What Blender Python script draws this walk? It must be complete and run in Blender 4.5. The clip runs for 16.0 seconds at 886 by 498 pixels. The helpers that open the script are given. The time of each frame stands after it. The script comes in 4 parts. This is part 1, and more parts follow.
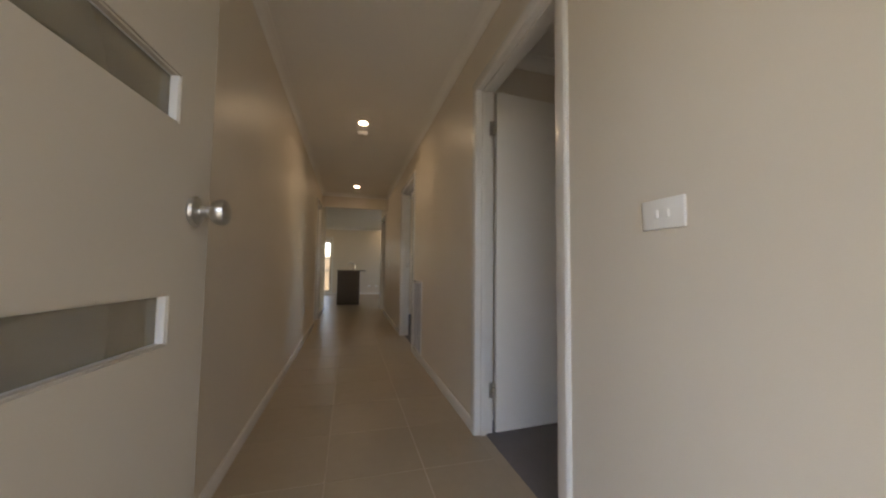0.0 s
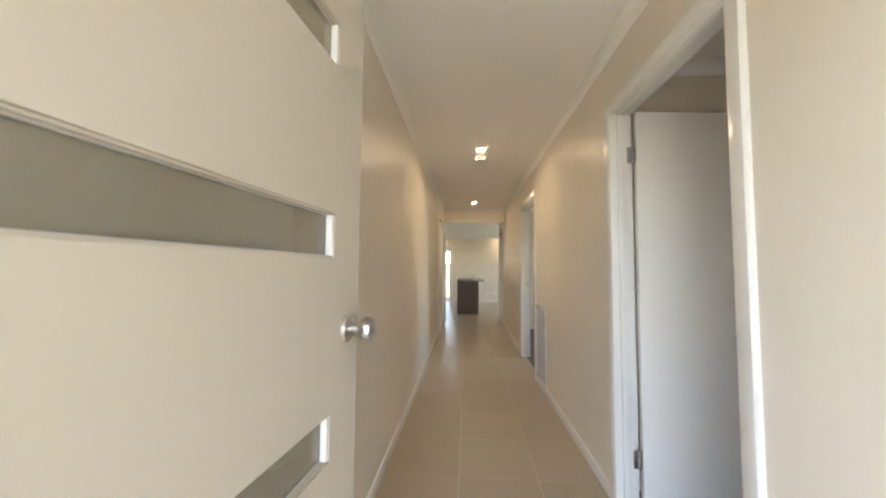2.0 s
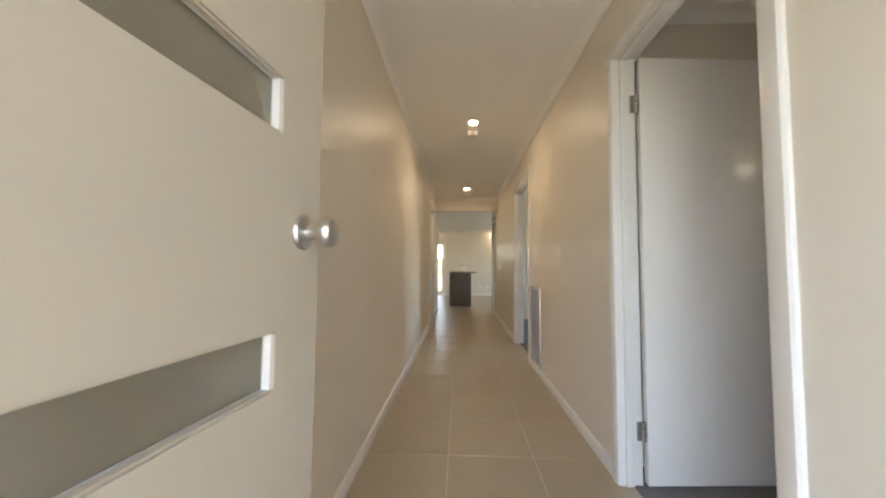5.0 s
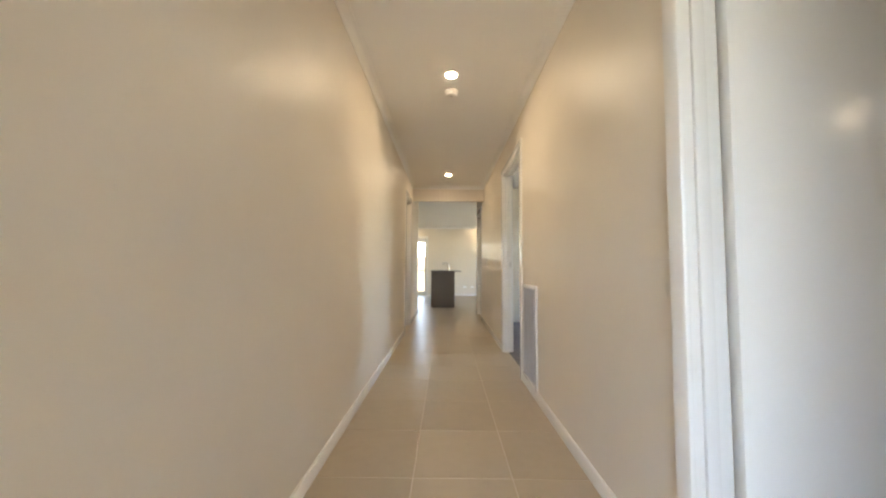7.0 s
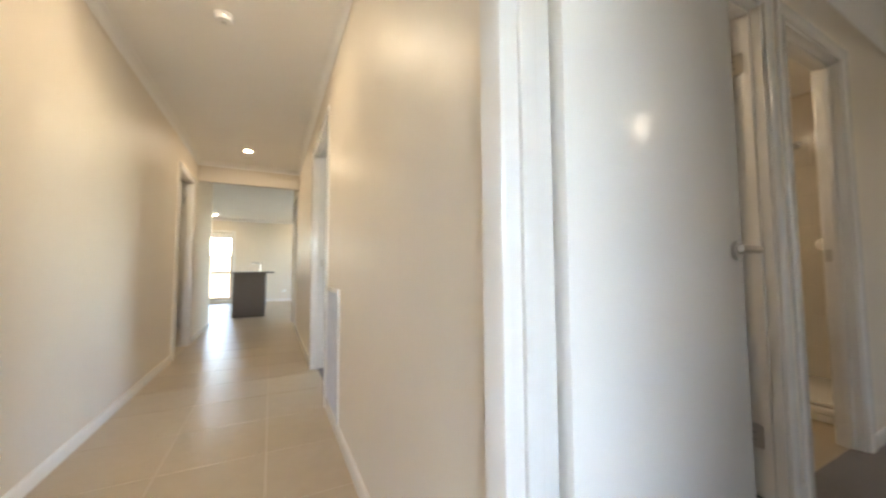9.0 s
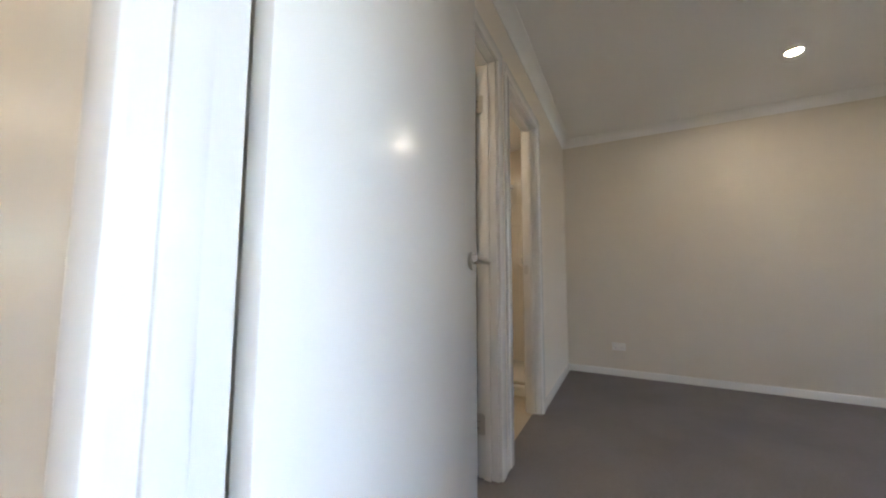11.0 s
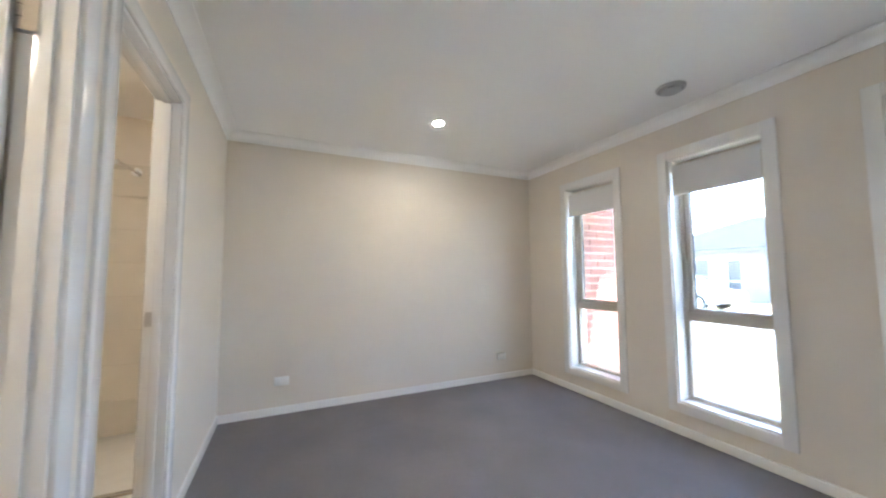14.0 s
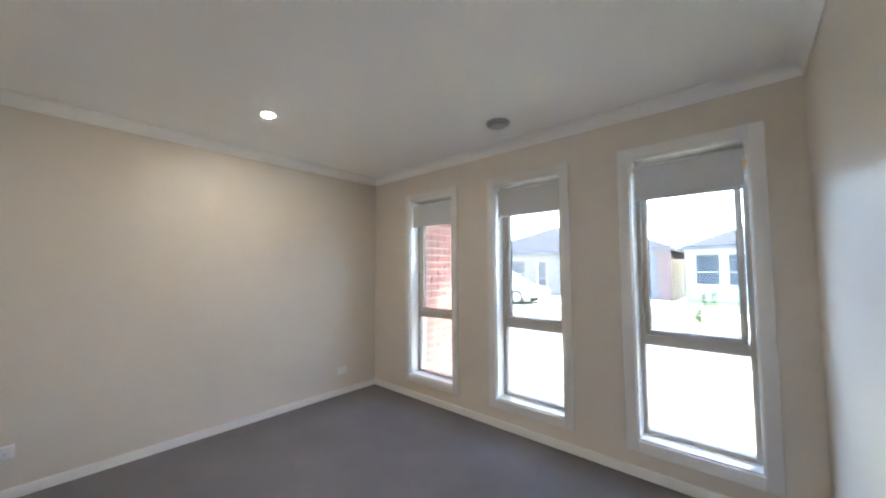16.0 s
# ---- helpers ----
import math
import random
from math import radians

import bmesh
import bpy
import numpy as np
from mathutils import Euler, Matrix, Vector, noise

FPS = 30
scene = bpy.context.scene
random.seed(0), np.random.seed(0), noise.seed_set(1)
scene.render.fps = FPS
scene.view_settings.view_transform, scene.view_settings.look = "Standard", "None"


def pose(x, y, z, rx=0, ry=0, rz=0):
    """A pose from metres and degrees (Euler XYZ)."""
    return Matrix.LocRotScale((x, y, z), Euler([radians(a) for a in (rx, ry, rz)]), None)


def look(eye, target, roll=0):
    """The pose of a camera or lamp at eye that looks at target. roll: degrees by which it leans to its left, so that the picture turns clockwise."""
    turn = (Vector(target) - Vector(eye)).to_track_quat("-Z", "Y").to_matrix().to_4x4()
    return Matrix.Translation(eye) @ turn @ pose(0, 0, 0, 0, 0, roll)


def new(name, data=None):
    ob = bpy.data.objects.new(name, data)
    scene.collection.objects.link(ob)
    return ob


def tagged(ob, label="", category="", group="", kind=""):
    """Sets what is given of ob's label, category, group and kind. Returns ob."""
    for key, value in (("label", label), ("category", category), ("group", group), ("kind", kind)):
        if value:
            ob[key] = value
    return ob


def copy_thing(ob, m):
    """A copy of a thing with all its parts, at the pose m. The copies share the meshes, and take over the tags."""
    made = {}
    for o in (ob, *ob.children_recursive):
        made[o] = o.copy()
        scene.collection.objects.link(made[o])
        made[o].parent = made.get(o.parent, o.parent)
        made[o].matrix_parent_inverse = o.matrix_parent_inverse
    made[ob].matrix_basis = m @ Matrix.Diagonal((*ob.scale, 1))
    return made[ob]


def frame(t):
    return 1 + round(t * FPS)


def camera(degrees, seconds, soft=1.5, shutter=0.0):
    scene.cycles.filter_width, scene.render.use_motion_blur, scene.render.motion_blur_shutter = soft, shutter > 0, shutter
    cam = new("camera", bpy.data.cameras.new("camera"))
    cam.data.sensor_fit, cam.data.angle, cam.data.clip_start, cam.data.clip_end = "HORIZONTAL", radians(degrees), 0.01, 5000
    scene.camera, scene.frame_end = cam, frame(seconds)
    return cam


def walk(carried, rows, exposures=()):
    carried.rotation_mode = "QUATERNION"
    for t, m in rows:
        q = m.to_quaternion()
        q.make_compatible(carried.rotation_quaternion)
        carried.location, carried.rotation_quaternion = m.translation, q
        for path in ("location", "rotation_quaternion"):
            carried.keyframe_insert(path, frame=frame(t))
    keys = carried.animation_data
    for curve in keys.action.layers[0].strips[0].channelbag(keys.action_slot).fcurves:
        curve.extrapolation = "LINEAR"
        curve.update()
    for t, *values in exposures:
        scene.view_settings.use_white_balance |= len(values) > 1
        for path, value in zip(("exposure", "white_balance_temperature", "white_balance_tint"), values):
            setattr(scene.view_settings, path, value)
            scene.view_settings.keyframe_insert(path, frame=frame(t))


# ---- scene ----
cam = camera(104.8, 16.0, soft=2.1, shutter=0.35)
PATH = [
    (0, (0.468, -1.895, 0.952), (0.996, 0.03, 1.07), 0.7),
    (0.5, (0.461, -1.88, 0.988), (0.762, 0.093, 1.109), 0.3),
    (1, (0.44, -1.882, 1.034), (0.508, 0.113, 1.158), 0.4),
    (1.5, (0.424, -1.869, 1.108), (0.34, 0.125, 1.225), 0.5),
    (2, (0.427, -1.848, 1.204), (0.288, 0.144, 1.319), 0.5),
    (2.5, (0.441, -1.841, 1.267), (0.299, 0.15, 1.382), 0.5),
    (3, (0.437, -1.828, 1.244), (0.296, 0.164, 1.356), 0.5),
    (3.5, (0.43, -1.82, 1.179), (0.29, 0.172, 1.293), 0.6),
    (4, (0.425, -1.823, 1.116), (0.29, 0.169, 1.233), 0.5),
    (4.5, (0.413, -1.805, 1.057), (0.304, 0.188, 1.175), 0.5),
    (5, (0.442, -1.684, 1.004), (0.344, 0.31, 1.114), 0.5),
    (5.2, (0.459, -1.607, 0.989), (0.369, 0.389, 1.096), 0.5),
    (7.5, (0.598, -0.787, 0.939), (0.653, 1.209, 1.057), 0.2),
    (8, (0.709, -0.652, 0.923), (0.895, 1.335, 1.052), 0.2),
    (8.5, (0.801, -0.559, 0.926), (1.238, 1.389, 1.055), 0.4),
    (9, (0.845, -0.46, 0.937), (1.742, 1.324, 1.053), -0.3),
    (9.5, (0.939, -0.365, 0.909), (2.194, 1.184, 1.07), 0.6),
    (10, (0.968, -0.407, 0.92), (2.475, 0.896, 1.092), 0.5),
    (12.5, (1.401, -0.315, 0.95), (3.368, -0.001, 1.122), 0.2),
    (13, (1.505, -0.318, 1.0), (3.496, -0.383, 1.167), 0.1),
    (13.5, (1.532, -0.338, 1.066), (3.464, -0.812, 1.24), -0.4),
    (14, (1.543, -0.322, 1.203), (3.357, -1.15, 1.342), -0.3),
    (14.5, (1.542, -0.372, 1.273), (3.255, -1.396, 1.406), -0.2),
    (15, (1.531, -0.422, 1.319), (3.128, -1.619, 1.438), -0.1),
    (15.5, (1.554, -0.455, 1.321), (3.026, -1.802, 1.448), 0.0),
    (16, (1.576, -0.474, 1.344), (2.893, -1.974, 1.457), -0.3),
]
EXPOSURES = [(0.0, 2.95, 8100, 19), (0.5, 3.72, 8100, 18), (1.0, 4.1, 7900, 17), (1.5, 4.35, 7450, 15), (4.0, 4.45, 7450, 13), (4.5, 4.42, 7500, 13), (5.0, 4.25, 7500, 14), (7.5, 4.8, 7300, 13), (9.0, 4.95, 7000, 12), (10.0, 5.05, 6650, 12), (12.5, 5.55, 6050, 11), (14.0, 6.1, 5700, 10), (15.0, 6.0, 5750, 11), (16.0, 5.68, 5850, 11)]
walk(cam, [(t, look(eye, target, roll)) for t, eye, target, roll in PATH], EXPOSURES)

# ---- light ----
scene.cycles.max_bounces, scene.cycles.diffuse_bounces, scene.cycles.transmission_bounces = 16, 10, 12
SUN_TO = Vector((-0.40, -0.22, 0.89)).normalized()
world = bpy.data.worlds.new("sky")
scene.world = world
world.use_nodes = True
wn = world.node_tree.nodes
sky = wn.new("ShaderNodeTexSky")
sky.sky_type = "NISHITA"
sky.sun_disc = False
sky.sun_elevation = math.asin(SUN_TO.z)
sky.sun_rotation = math.atan2(SUN_TO.x, SUN_TO.y)
wn["Background"].inputs["Strength"].default_value = 0.15
world.node_tree.links.new(sky.outputs["Color"], wn["Background"].inputs["Color"])
sun = new("sun", bpy.data.lights.new("sun", "SUN"))
sun.data.energy, sun.data.angle, sun.data.color = 2.1, radians(0.5), (1.0, 0.95, 0.88)
sun.matrix_world = look(SUN_TO * 30, (0, 0, 0))
LAMP_WATTS = 0.14
LAMP_COLOUR = (1.0, 0.78, 0.50)


# ---- materials ----
def material(name, colour, rough=0.5, metal=0.0, colour2=None, grain=40.0, mix=0.5, bump=0.0, bump_scale=200.0,
             stain=0.0, stain_scale=1.5, coat=0.0, transmission=0.0, per_object=0.0, per_island=0.0, rough_var=0.0, spec=0.5):
    m = bpy.data.materials.new(name)
    m.use_nodes = True
    n, l = m.node_tree.nodes, m.node_tree.links
    b = n["Principled BSDF"]
    b.inputs["Metallic"].default_value = metal
    b.inputs["Roughness"].default_value = rough
    b.inputs["Coat Weight"].default_value = coat
    b.inputs["Transmission Weight"].default_value = transmission
    b.inputs["Specular IOR Level"].default_value = spec
    co = n.new("ShaderNodeTexCoord")
    c2 = colour2 or tuple(c * 0.9 for c in colour)
    fine = n.new("ShaderNodeTexNoise")
    fine.inputs["Scale"].default_value, fine.inputs["Detail"].default_value = grain, 5
    place = co.outputs["Object"]
    if per_object:
        oi, sc, ad = n.new("ShaderNodeObjectInfo"), n.new("ShaderNodeMath"), n.new("ShaderNodeVectorMath")
        sc.operation, sc.inputs[1].default_value = "MULTIPLY", 57.0
        l.new(oi.outputs["Random"], sc.inputs[0])
        l.new(place, ad.inputs[0])
        l.new(sc.outputs[0], ad.inputs[1])
        place = ad.outputs[0]
    l.new(place, fine.inputs["Vector"])
    mx = n.new("ShaderNodeMix")
    mx.data_type = "RGBA"
    mx.inputs[6].default_value, mx.inputs[7].default_value = (*colour, 1), (*c2, 1)
    ramp = n.new("ShaderNodeMapRange")
    ramp.inputs[1].default_value, ramp.inputs[2].default_value = 0.35, 0.65
    ramp.inputs[4].default_value = mix
    l.new(fine.outputs["Fac"], ramp.inputs[0])
    l.new(ramp.outputs[0], mx.inputs[0])
    out = mx.outputs[2]
    big = n.new("ShaderNodeTexNoise")
    big.inputs["Scale"].default_value, big.inputs["Detail"].default_value = stain_scale, 4
    l.new(place, big.inputs["Vector"])
    if stain:
        hv = n.new("ShaderNodeHueSaturation")
        r2 = n.new("ShaderNodeMapRange")
        r2.inputs[1].default_value, r2.inputs[2].default_value = 0.3, 0.7
        r2.inputs[3].default_value, r2.inputs[4].default_value = 1 - stain, 1 + stain
        l.new(big.outputs["Fac"], r2.inputs[0])
        l.new(r2.outputs[0], hv.inputs["Value"])
        l.new(out, hv.inputs["Color"])
        out = hv.outputs["Color"]
    if per_object or per_island:
        hv = n.new("ShaderNodeHueSaturation")
        src = n.new("ShaderNodeObjectInfo").outputs["Random"] if per_object else n.new("ShaderNodeNewGeometry").outputs["Random Per Island"]
        v = per_object or per_island
        r3 = n.new("ShaderNodeMapRange")
        r3.inputs[3].default_value, r3.inputs[4].default_value = 1 - v, 1 + v
        l.new(src, r3.inputs[0])
        l.new(r3.outputs[0], hv.inputs["Value"])
        l.new(out, hv.inputs["Color"])
        out = hv.outputs["Color"]
    l.new(out, b.inputs["Base Color"])
    if rough_var:
        r4 = n.new("ShaderNodeMapRange")
        r4.inputs[1].default_value, r4.inputs[2].default_value = 0.3, 0.7
        r4.inputs[3].default_value, r4.inputs[4].default_value = rough - rough_var, rough + rough_var
        l.new(big.outputs["Fac"], r4.inputs[0])
        l.new(r4.outputs[0], b.inputs["Roughness"])
    if bump:
        bn = n.new("ShaderNodeTexNoise")
        bn.inputs["Scale"].default_value, bn.inputs["Detail"].default_value = bump_scale, 3
        l.new(co.outputs["Object"], bn.inputs["Vector"])
        bp = n.new("ShaderNodeBump")
        bp.inputs["Strength"].default_value, bp.inputs["Distance"].default_value = bump, 0.002
        l.new(bn.outputs["Fac"], bp.inputs["Height"])
        l.new(bp.outputs["Normal"], b.inputs["Normal"])
    return m


def glow(name, colour, strength):
    m = bpy.data.materials.new(name)
    m.use_nodes = True
    b = m.node_tree.nodes["Principled BSDF"]
    b.inputs["Base Color"].default_value = (*colour, 1)
    b.inputs["Emission Color"].default_value = (*colour, 1)
    b.inputs["Emission Strength"].default_value = strength
    return m


def tinted_glass(name, tint, rough):
    m = bpy.data.materials.new(name)
    m.use_nodes = True
    b = m.node_tree.nodes["Principled BSDF"]
    b.inputs["Base Color"].default_value = (*tint, 1)
    b.inputs["Roughness"].default_value = rough
    b.inputs["Transmission Weight"].default_value = 1.0
    b.inputs["IOR"].default_value = 1.45
    return m


WALL = material("wall_paint", (0.71, 0.65, 0.565), 0.44, colour2=(0.695, 0.635, 0.55), grain=8, bump=0.12, bump_scale=260, stain=0.02, rough_var=0.03, spec=0.36)
CEIL = material("ceiling_paint", (0.86, 0.85, 0.83), 0.85, colour2=(0.845, 0.835, 0.815), grain=6, bump=0.08, bump_scale=300, stain=0.015)
TRIM = material("trim_gloss_white", (0.80, 0.785, 0.76), 0.18, colour2=(0.78, 0.765, 0.735), grain=10, bump=0.04, bump_scale=60, stain=0.02, coat=0.3)
DOOR = material("door_white_enamel", (0.82, 0.80, 0.765), 0.2, colour2=(0.805, 0.795, 0.77), grain=5, bump=0.05, bump_scale=90, stain=0.015, spec=0.42)
FRONT = material("front_door_cream_paint", (0.50, 0.452, 0.378), 0.45, colour2=(0.487, 0.44, 0.367), grain=6, bump=0.06, bump_scale=120, stain=0.02)
TILE = material("beige_floor_tile", (0.41, 0.335, 0.235), 0.33, colour2=(0.44, 0.365, 0.262), grain=16, mix=0.5, stain=0.02, stain_scale=3, per_object=0.025)
TILE_FAR = material("beige_floor_tile_far", (0.41, 0.335, 0.235), 0.33, colour2=(0.44, 0.365, 0.262), grain=16, mix=0.5, stain=0.02, per_island=0.025)
GROUT = material("light_grout", (0.60, 0.53, 0.43), 0.85, colour2=(0.53, 0.46, 0.37), grain=60, stain=0.06)
CARPET = material("charcoal_carpet", (0.24, 0.228, 0.235), 0.95, colour2=(0.142, 0.135, 0.14), grain=420, mix=0.9, bump=1.0, bump_scale=380, stain=0.08, stain_scale=2.2, spec=0.15)
STEEL = material("brushed_steel", (0.62, 0.60, 0.57), 0.28, 1.0, grain=120, bump=0.05, bump_scale=300)
CHROME = material("chrome", (0.78, 0.78, 0.78), 0.1, 1.0, grain=20)
PLASTIC = material("white_plastic", (0.84, 0.83, 0.81), 0.35, grain=15)
GRILLE = material("grille_enamel", (0.56, 0.55, 0.57), 0.45, grain=15)
GREYPLASTIC = material("grey_plastic", (0.50, 0.50, 0.50), 0.5, grain=15)
ALU = material("cream_powdercoat", (0.52, 0.48, 0.41), 0.4, colour2=(0.50, 0.46, 0.39), grain=50, bump=0.05, bump_scale=300, stain=0.03)
DARKALU = material("dark_powdercoat", (0.10, 0.095, 0.09), 0.4, grain=50)
SEAL = material("black_rubber_seal", (0.03, 0.03, 0.03), 0.7, grain=50)
BLIND = material("white_blind_fabric", (0.66, 0.66, 0.66), 0.85, colour2=(0.62, 0.62, 0.62), grain=500, bump=0.3, bump_scale=700, stain=0.02)
LAMINATE = material("dark_taupe_laminate", (0.12, 0.10, 0.09), 0.4, colour2=(0.14, 0.118, 0.105), grain=30, stain=0.05)
STONE = material("dark_stone_benchtop", (0.16, 0.15, 0.145), 0.2, colour2=(0.28, 0.27, 0.26), grain=160, mix=0.5)
ROBE = material("robe_shelf_melamine", (0.74, 0.73, 0.71), 0.45, grain=12, stain=0.02)
WTILE = material("cream_wall_tile", (0.66, 0.61, 0.52), 0.18, colour2=(0.63, 0.58, 0.49), grain=7, stain=0.03, per_object=0.02)
ACRYLIC = material("white_acrylic", (0.8, 0.79, 0.76), 0.15, grain=12)
# dark tint put into the bedroom panes to dim the overbright view outside
GLASS_DIM = tinted_glass("window_glass", (0.385, 0.372, 0.345), 0.0)
GLASS_CLEAR = tinted_glass("clear_window_glass", (0.85, 0.86, 0.855), 0.0)
SLOTGLASS = material("translucent_door_glass", (0.44, 0.405, 0.32), 0.03, grain=3, transmission=0.6, stain=0.03)
LAMP = glow("lamp_diffuser", (1.0, 0.86, 0.66), 14.0)
BRICK = material("red_clay_brick", (0.24, 0.095, 0.07), 0.85, colour2=(0.17, 0.068, 0.052), grain=35, mix=0.8, bump=0.5, bump_scale=120, stain=0.08, per_object=0.22)
MORTAR = material("pale_mortar", (0.55, 0.50, 0.44), 0.95, colour2=(0.45, 0.41, 0.36), grain=70, bump=0.5, bump_scale=150)
SOFFIT = material("soffit_paint", (0.72, 0.70, 0.66), 0.8, grain=10, stain=0.02)
RENDER_W = material("pale_render", (0.36, 0.335, 0.305), 0.9, colour2=(0.33, 0.305, 0.28), grain=25, bump=0.2, bump_scale=60, stain=0.05)
RENDER_G = material("grey_beige_render", (0.20, 0.178, 0.158), 0.9, colour2=(0.178, 0.158, 0.14), grain=25, bump=0.2, bump_scale=60, stain=0.05)
DARKBRICK = material("brown_brick", (0.17, 0.115, 0.10), 0.9, colour2=(0.12, 0.085, 0.075), grain=18, stain=0.08)
ROOF = material("grey_concrete_roof_tile", (0.05, 0.052, 0.056), 0.85, colour2=(0.038, 0.04, 0.044), spec=0.15, grain=14, stain=0.06, per_island=0.12)
GUTTER = material("dark_gutter", (0.12, 0.12, 0.125), 0.4, grain=20)
GARAGE = material("grey_garage_door", (0.14, 0.145, 0.155), 0.5, grain=12, stain=0.03)
FENCE = material("timber_paling", (0.34, 0.26, 0.17), 0.85, colour2=(0.26, 0.20, 0.13), grain=30, per_object=0.15)
FARGLASS = material("dark_far_window_glass", (0.06, 0.07, 0.085), 0.08, grain=4)
SOIL = material("dry_soil_and_grass", (0.27, 0.225, 0.165), 0.95, colour2=(0.09, 0.13, 0.04), grain=1.6, mix=0.8, bump=0.8, bump_scale=25, stain=0.15, stain_scale=0.6)
VERGE = material("patchy_verge_grass", (0.05, 0.09, 0.022), 0.95, colour2=(0.14, 0.12, 0.07), grain=1.3, mix=0.9, bump=0.8, bump_scale=30, stain=0.15, stain_scale=0.7)
LAWN = material("green_lawn", (0.035, 0.10, 0.02), 0.95, colour2=(0.05, 0.13, 0.028), grain=6, bump=0.8, bump_scale=60, stain=0.1)
GRASSBLADE = material("grass_blades", (0.12, 0.20, 0.04), 0.8, colour2=(0.22, 0.24, 0.08), grain=3, per_island=0.25)
ASPHALT = material("worn_asphalt", (0.085, 0.083, 0.08), 0.9, colour2=(0.06, 0.06, 0.058), grain=60, bump=0.5, bump_scale=120, stain=0.12, stain_scale=0.7)
CONCRETE = material("pale_concrete", (0.31, 0.295, 0.275), 0.9, colour2=(0.27, 0.258, 0.24), grain=30, bump=0.3, bump_scale=90, stain=0.08)
CARPAINT = material("white_car_paint", (0.78, 0.78, 0.78), 0.18, grain=5, coat=1.0)
CARGLASS = material("car_glass", (0.03, 0.04, 0.045), 0.05, grain=5)
TYRE = material("tyre_rubber", (0.025, 0.025, 0.025), 0.8, grain=40)
TAG = material("yellow_tag", (0.75, 0.45, 0.05), 0.5, grain=20)
SHRUB = material("shrub_leaf", (0.06, 0.10, 0.035), 0.7, colour2=(0.10, 0.14, 0.05), grain=20, per_island=0.25)
LAMPGLASS = material("headlamp_lens", (0.55, 0.56, 0.58), 0.1, 0.3, grain=10)


# ---- mesh helpers ----
def box(bm, x0, x1, y0, y1, z0, z1, bevel=0.0):
    r = bmesh.ops.create_cube(bm, size=1.0, matrix=Matrix.Translation(((x0 + x1) / 2, (y0 + y1) / 2, (z0 + z1) / 2)) @ Matrix.Diagonal((x1 - x0, y1 - y0, z1 - z0, 1)))
    if bevel:
        es = list({e for v in r["verts"] for e in v.link_edges})
        bmesh.ops.bevel(bm, geom=es, offset=bevel, segments=2, affect="EDGES", profile=0.5)
    return bm


def one_box(*a, **k):
    return box(bmesh.new(), *a, **k)


def cyl(bm, p, q, r, seg=20, r2=None):
    p, q = Vector(p), Vector(q)
    m = Matrix.Translation((p + q) / 2) @ (q - p).to_track_quat("Z", "Y").to_matrix().to_4x4()
    bmesh.ops.create_cone(bm, cap_ends=True, segments=seg, radius1=r, radius2=r if r2 is None else r2, depth=(q - p).length, matrix=m)
    return bm


def lathe(bm, profile, m, seg=28):
    """profile: (radius, height) pairs along local z."""
    rings = []
    for r, h in profile:
        rings.append([bm.verts.new(m @ Vector((r * math.cos(2 * math.pi * i / seg), r * math.sin(2 * math.pi * i / seg), h))) for i in range(seg)])
    for a, b in zip(rings, rings[1:]):
        for i in range(seg):
            bm.faces.new((a[i], a[(i + 1) % seg], b[(i + 1) % seg], b[i]))
    bm.faces.new(rings[0][::-1])
    bm.faces.new(rings[-1])
    return bm


def prism(bm, outline, m, length):
    """outline (u, v) in local x, y, extruded along local z."""
    a = [bm.verts.new(m @ Vector((u, v, 0))) for u, v in outline]
    b = [bm.verts.new(m @ Vector((u, v, length))) for u, v in outline]
    k = len(outline)
    for i in range(k):
        bm.faces.new((a[i], a[(i + 1) % k], b[(i + 1) % k], b[i]))
    bm.faces.new(a[::-1])
    bm.faces.new(b)
    return bm


def along(p, q, up=(0, 0, 1)):
    """A frame at p: local z runs to q, local y is up, local x to the side."""
    p, q, up = Vector(p), Vector(q), Vector(up)
    z = (q - p).normalized()
    x = up.cross(z).normalized()
    y = z.cross(x)
    m = Matrix((x, y, z)).transposed().to_4x4()
    m.translation = p
    return m, (q - p).length


def mesh_of(name, bm, mat, smooth=False):
    bmesh.ops.recalc_face_normals(bm, faces=bm.faces)
    me = bpy.data.meshes.new(name)
    bm.to_mesh(me)
    bm.free()
    me.materials.append(mat)
    if smooth:
        me.polygons.foreach_set("use_smooth", [True] * len(me.polygons))
        me.set_sharp_from_angle(angle=radians(35))
    return me


def part(name, bm, mat, parent, label="", smooth=True):
    ob = new(name, mesh_of(name, bm, mat, smooth))
    ob.parent = parent
    return tagged(ob, label)


def thing(name, m=None, label="", category="", group="", kind=""):
    ob = new(name)
    ob.empty_display_size = 0.1
    if m is not None:
        ob.matrix_world = m
    return tagged(ob, label, category, group, kind)


def structure(name, bm, mat, label, category="", smooth=False):
    return tagged(new(name, mesh_of(name, bm, mat, smooth)), label, category or name.split("_")[0], kind="structure")


# ---- plan ----
XL, XR, TH = -0.065, 1.2, 0.098          # hall walls and thickness
XB, XE = 1.298, 4.866                    # bedroom west and east faces
YS, YN = -3.0, 0.165                    # bedroom south and north faces
YF = -1.97                              # inner face of entrance wall
H = 2.41
YA = 5.07                               # bulkhead at the end of the hall
LX0, LX1, LY1 = -4.2, 3.4, 11.0         # living room
HEAD = 2.05


